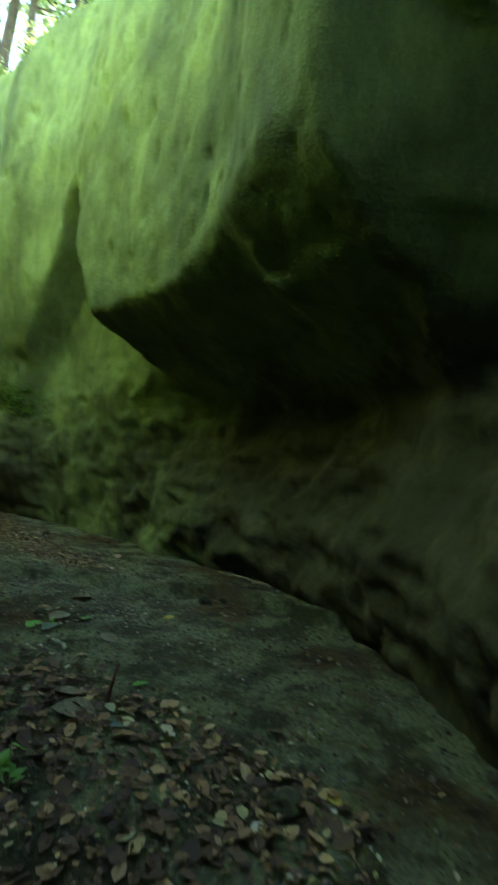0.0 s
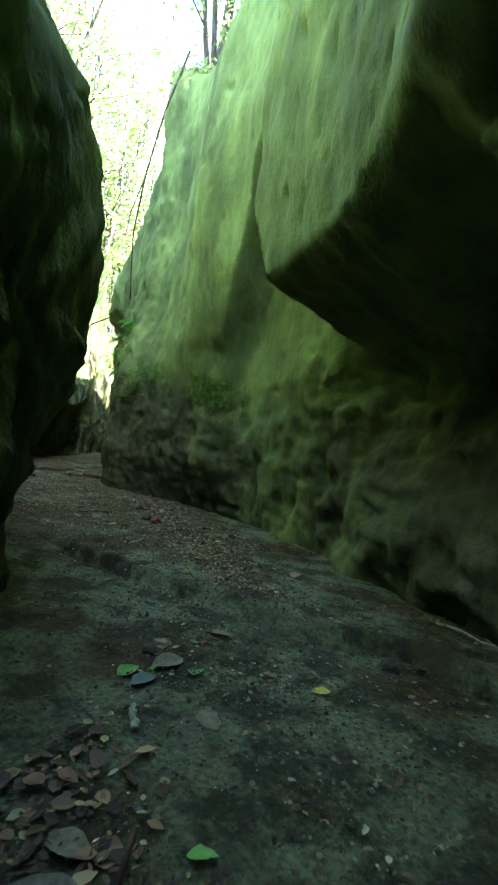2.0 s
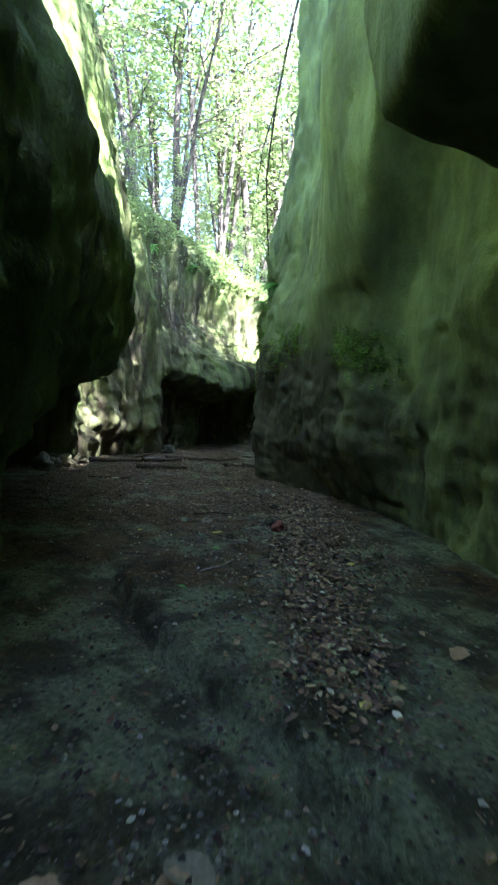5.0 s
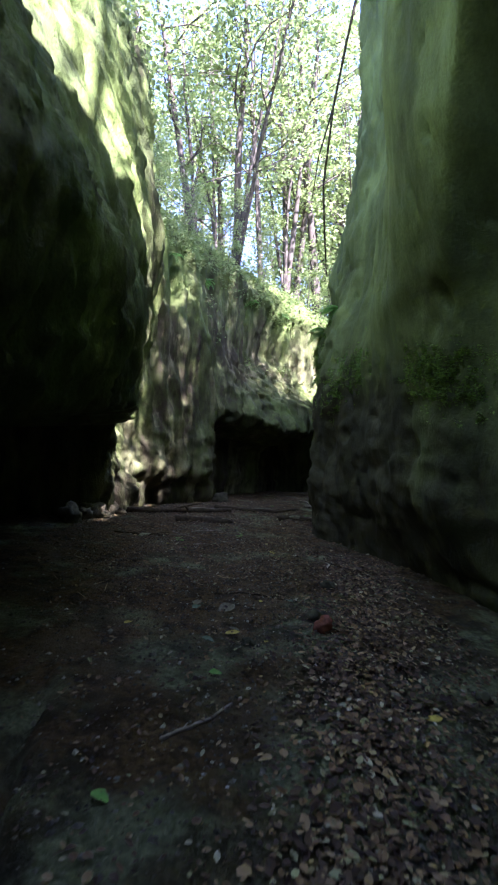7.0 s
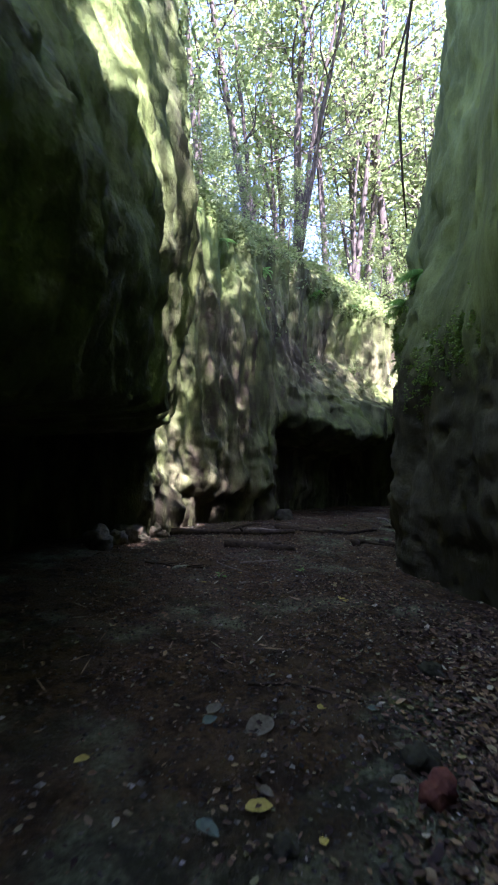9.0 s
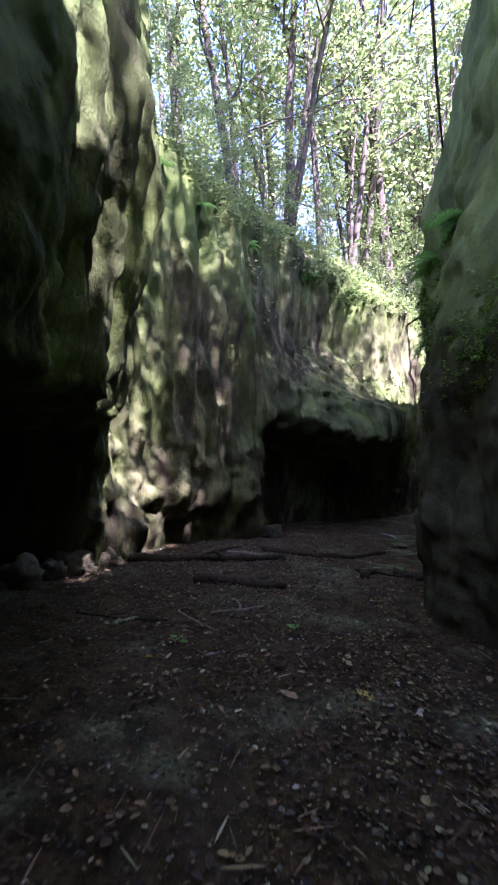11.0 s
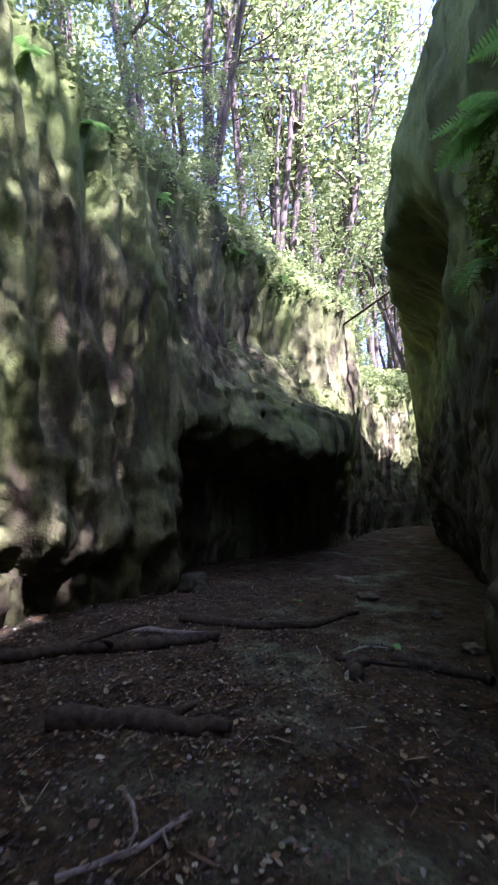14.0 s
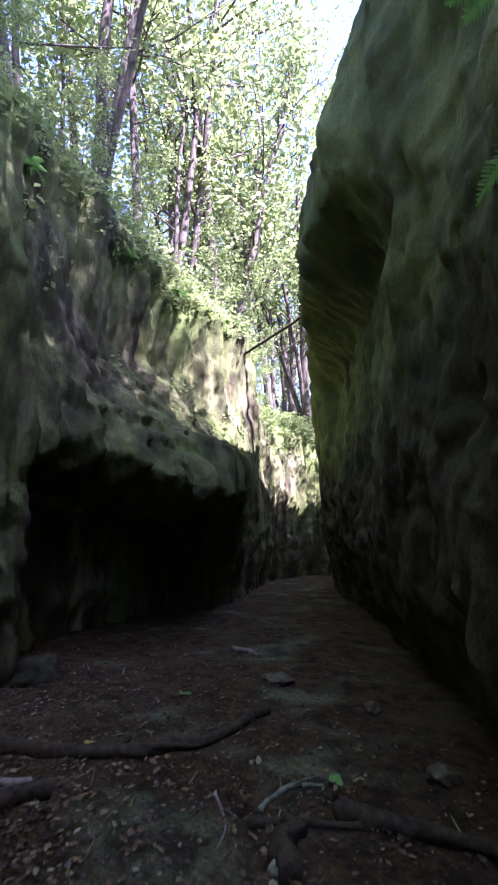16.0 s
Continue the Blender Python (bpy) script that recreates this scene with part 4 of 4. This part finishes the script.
def boulder(x, y, size, material, label, seed, sink=0.3, flat=0.75):
    rng = np.random.RandomState(seed)
    bm = bmesh.new()
    bmesh.ops.create_icosphere(bm, subdivisions=4 if size > 0.3 else 3, radius=1.0)
    co = np.array([v.co for v in bm.verts])
    d = 1 + 0.75 * fbm(co * 1.1 + seed * 3.1, 5, 0.6) - 0.25 * np.abs(perlin(co * 2.6 + seed))
    sc = np.array((rng.uniform(0.85, 1.3), rng.uniform(0.8, 1.1), flat))
    for v, c in zip(bm.verts, np.round(co * d[:, None] * 1.0, 4) * sc * size):
        v.co = c
    me = bpy.data.meshes.new("boulder")
    bm.to_mesh(me)
    bm.free()
    me.materials.append(material)
    me.polygons.foreach_set("use_smooth", [True] * len(me.polygons))
    ob = tagged(new("boulder", me), label, "boulder" if size > 0.2 else "stone", "loose stones")
    ob.matrix_basis = pose(x, y, float(ground_z(x, y)) + size * flat * (1 - 2 * sink), 0, 0, rng.uniform(0, 360))
    return ob


for i, (x, y, size) in enumerate([(-12.85, 9.35, 0.26), (-12.5, 8.9, 0.30), (-12.2, 8.6, 0.22), (-12.75, 9.6, 0.12), (-12.35, 9.15, 0.11), (-11.8, 8.3, 0.26)]):
    boulder(x, y, size, STONE, "pale broken tuff block at the cliff foot", 60 + i, 0.25, 0.8)
for i, (x, y, size) in enumerate([(-14.95, 13.35, 0.26), (-5.1, 9.03, 0.10), (-4.85, 8.13, 0.06), (-5.98, 9.93, 0.09), (-3.4, 9.0, 0.06), (-0.3, 5.72, 0.07), (-0.1, 5.8, 0.05), (-1.75, 4.75, 0.05), (0.35, 2.45, 0.08)]):
    boulder(x, y, size, DARK_STONE, "dark rounded stone on the gorge floor", 80 + i, 0.3, 0.7)
boulder(-4.87, 8.93, 0.10, RED_STONE, "reddish brown stone on the gorge floor", 95, 0.2, 0.8)
boulder(-11.68, 15.1, 0.07, STONE, "small pale stone on the floor", 96, 0.1, 0.9)
boulder(-13.03, 15.33, 0.16, STONE, "flat pale slab lying on the floor", 97, 0.3, 0.3)
boulder(-10.7, 14.28, 0.10, STONE, "small pale stone by the cliff foot", 98, 0.2, 0.5)


# ---- ferns and seedlings ----
FERN = leaf_material("fern", (0.10, 0.24, 0.04), (0.22, 0.44, 0.09), 0.5)


def frond_mesh(seed, length):
    """A drooping frond: a stem with paired pointed leaflets, along +x."""
    rng = np.random.RandomState(seed)
    verts, faces = [], []
    path = [Vector((length * k, 0.06 * length * math.sin(3 * k), length * (0.35 * k - 0.65 * k * k))) for k in np.linspace(0, 1, 10)]
    tube(verts, faces, path, [0.004 * (1 - 0.08 * i) for i in range(10)], 4)
    for i in range(22):
        k = 0.08 + 0.9 * i / 21
        j = min(int(k * 9), 8)
        p = path[j].lerp(path[j + 1], k * 9 - j)
        reach = length * 0.28 * math.sin(math.pi * (0.15 + 0.85 * k)) ** 0.8 + 0.01
        for side in (-1, 1):
            tip = p + Vector((reach * 0.35, side * reach, -reach * rng.uniform(0.1, 0.3)))
            w = length * 0.022
            b = len(verts)
            verts += [p + Vector((-w, 0, 0)), p.lerp(tip, 0.5) + Vector((-w, 0, 0.01)), tip, p.lerp(tip, 0.5) + Vector((w, 0, 0.01)), p + Vector((w, 0, 0))]
            faces += [(b, b + 1, b + 3, b + 4), (b + 1, b + 2, b + 3)]
    return raw_mesh("frond", verts, faces, FERN, False)


FRONDS = [frond_mesh(70 + k, 1.0) for k in range(3)]


def fern(near, out, fronds, length, label):
    spot = CLIFFS.find_nearest(Vector(near))[0]
    root = tagged(new("fern"), label, "fern", "ferns on the cliff")
    root.matrix_basis = Matrix.Translation(spot)
    base = math.degrees(math.atan2(out[1], out[0]))
    for k in range(fronds):
        ob = part("frond", FRONDS[k % 3], root)
        s = length * spots.uniform(0.7, 1.1)
        ob.matrix_basis = pose(0, 0, 0, spots.uniform(-25, 25), spots.uniform(-15, 45), base + (k - (fronds - 1) / 2) * 150 / fronds) @ Matrix.Diagonal((s, s, s, 1))


fern((-9.2, 12.7, 3.9), (-0.7, -0.7), 8, 0.5, "green fern hanging from the cliff face")
fern((-9.0, 12.7, 4.4), (-0.8, -0.6), 8, 0.55, "large drooping green fern on the cliff")
fern((-9.25, 12.7, 3.1), (-0.6, -0.8), 4, 0.4, "small fern tuft on mossy rock")
for near in [(-15.2, 11.6, 7.2), (-16.0, 13.4, 7.0), (-17.2, 15.6, 7.1), (-17.5, 17.0, 6.9), (-18.3, 19.0, 6.8), (-12.6, 9.5, 8.2), (-14.6, 10.6, 7.6)]:
    fern(near, (0.9, -0.3), 6, 0.38, "fern growing on the cliff top edge")


def seedling(x, y, size):
    root = tagged(new("seedling"), "small green seedling growing from the floor litter", "plant", "seedlings")
    z = float(ground_z(x, y))
    root.matrix_basis = pose(x, y, z - 0.01)
    verts, faces = [], []
    tube(verts, faces, [(0, 0, 0), (0.01, 0, size * 0.5), (0.0, 0.01, size)], [0.004, 0.003, 0.002], 5)
    part("stem", raw_mesh("stem", verts, faces, FERN), root)
    rng = np.random.RandomState(int(abs(x) * 100))
    for k in range(5):
        v, f = leaf_cloud(rng, [(0, 0, size * (0.4 + 0.12 * k))], 0.005, 1, size * 0.9, 0.9)
        part("leaf", raw_mesh("leaf", v.tolist(), f.tolist(), FERN, False), root)


for x, y, size in [(-0.97, 2.46, 0.14), (-1.03, 2.35, 0.12), (-0.9, 2.3, 0.10), (-9.2, 10.7, 0.09), (-9.3, 9.5, 0.08), (-1.55, 4.5, 0.08)]:
    seedling(x, y, size)

# a thin dead branch that leans across the far end of the gorge
lean = tagged(new("dead_branch"), "thin dead branch leaning across the gorge", "branch")
verts, faces = [], []
tube(verts, faces, [(-18.2, 19.9, 6.3), (-16.6, 20.3, 7.0), (-14.6, 20.6, 8.1), (-13.6, 20.9, 8.4)], [0.03, 0.035, 0.04, 0.045], 6)
part("stem", raw_mesh("stem", verts, faces, DARK_WOOD), lean)


# a bare vine that hangs from the rim of the cliff
vine = tagged(new("hanging_vine"), "thin dark bare vine hanging from the cliff top", "vine")
verts, faces = [], []
tube(verts, faces, [(-8.35, 12.75, 11.9), (-8.5, 12.3, 10.2), (-8.62, 12.2, 9.4), (-8.76, 12.05, 8.1), (-8.84, 11.95, 6.6), (-8.8, 12.0, 5.6), (-8.76, 12.05, 4.9)], [0.03, 0.028, 0.025, 0.022, 0.02, 0.016, 0.01], 6)
part("stem", raw_mesh("stem", verts, faces, DARK_WOOD), vine)
verts, faces = [], []
tube(verts, faces, [(-8.76, 12.05, 8.1), (-8.95, 11.9, 7.2), (-9.05, 11.85, 6.3)], [0.018, 0.014, 0.008], 5)
part("side_shoot", raw_mesh("side_shoot", verts, faces, DARK_WOOD), vine)


# ---- moss cushions on the cliff by the ferns ----
MOSS = leaf_material("cushion_moss", (0.09, 0.17, 0.02), (0.24, 0.38, 0.05), 0.35)


def moss_cushion(a, b, width, count, seed, label):
    """Fine upright moss shoots over a strip of the cliff face."""
    rng = np.random.RandomState(seed)
    spots_on = []
    for _ in range(count // 12):
        k = rng.uniform()
        p = Vector(a).lerp(Vector(b), k) + Vector(rng.normal(size=3)) * width * (0.6 + 0.4 * k)
        at, normal, _, _ = CLIFFS.find_nearest(p)
        spots_on.append(at)
    me = leaf_mesh("moss_cushion", rng, spots_on, 0.022, count, 0.035, MOSS, 0.2)
    return tagged(new("moss_cushion", me), label, "moss", "moss on the cliff")


moss_cushion((-9.1, 12.6, 4.0), (-9.15, 12.5, 3.0), 0.16, 6000, 5, "bright green hanging moss cushion on the cliff")
moss_cushion((-5.6, 10.9, 2.6), (-4.6, 10.5, 2.3), 0.22, 5000, 6, "green moss cushion on the bulging cliff foot")
moss_cushion((-7.0, 11.7, 3.0), (-8.6, 12.2, 2.6), 0.25, 5000, 7, "green moss patch along the cliff face")
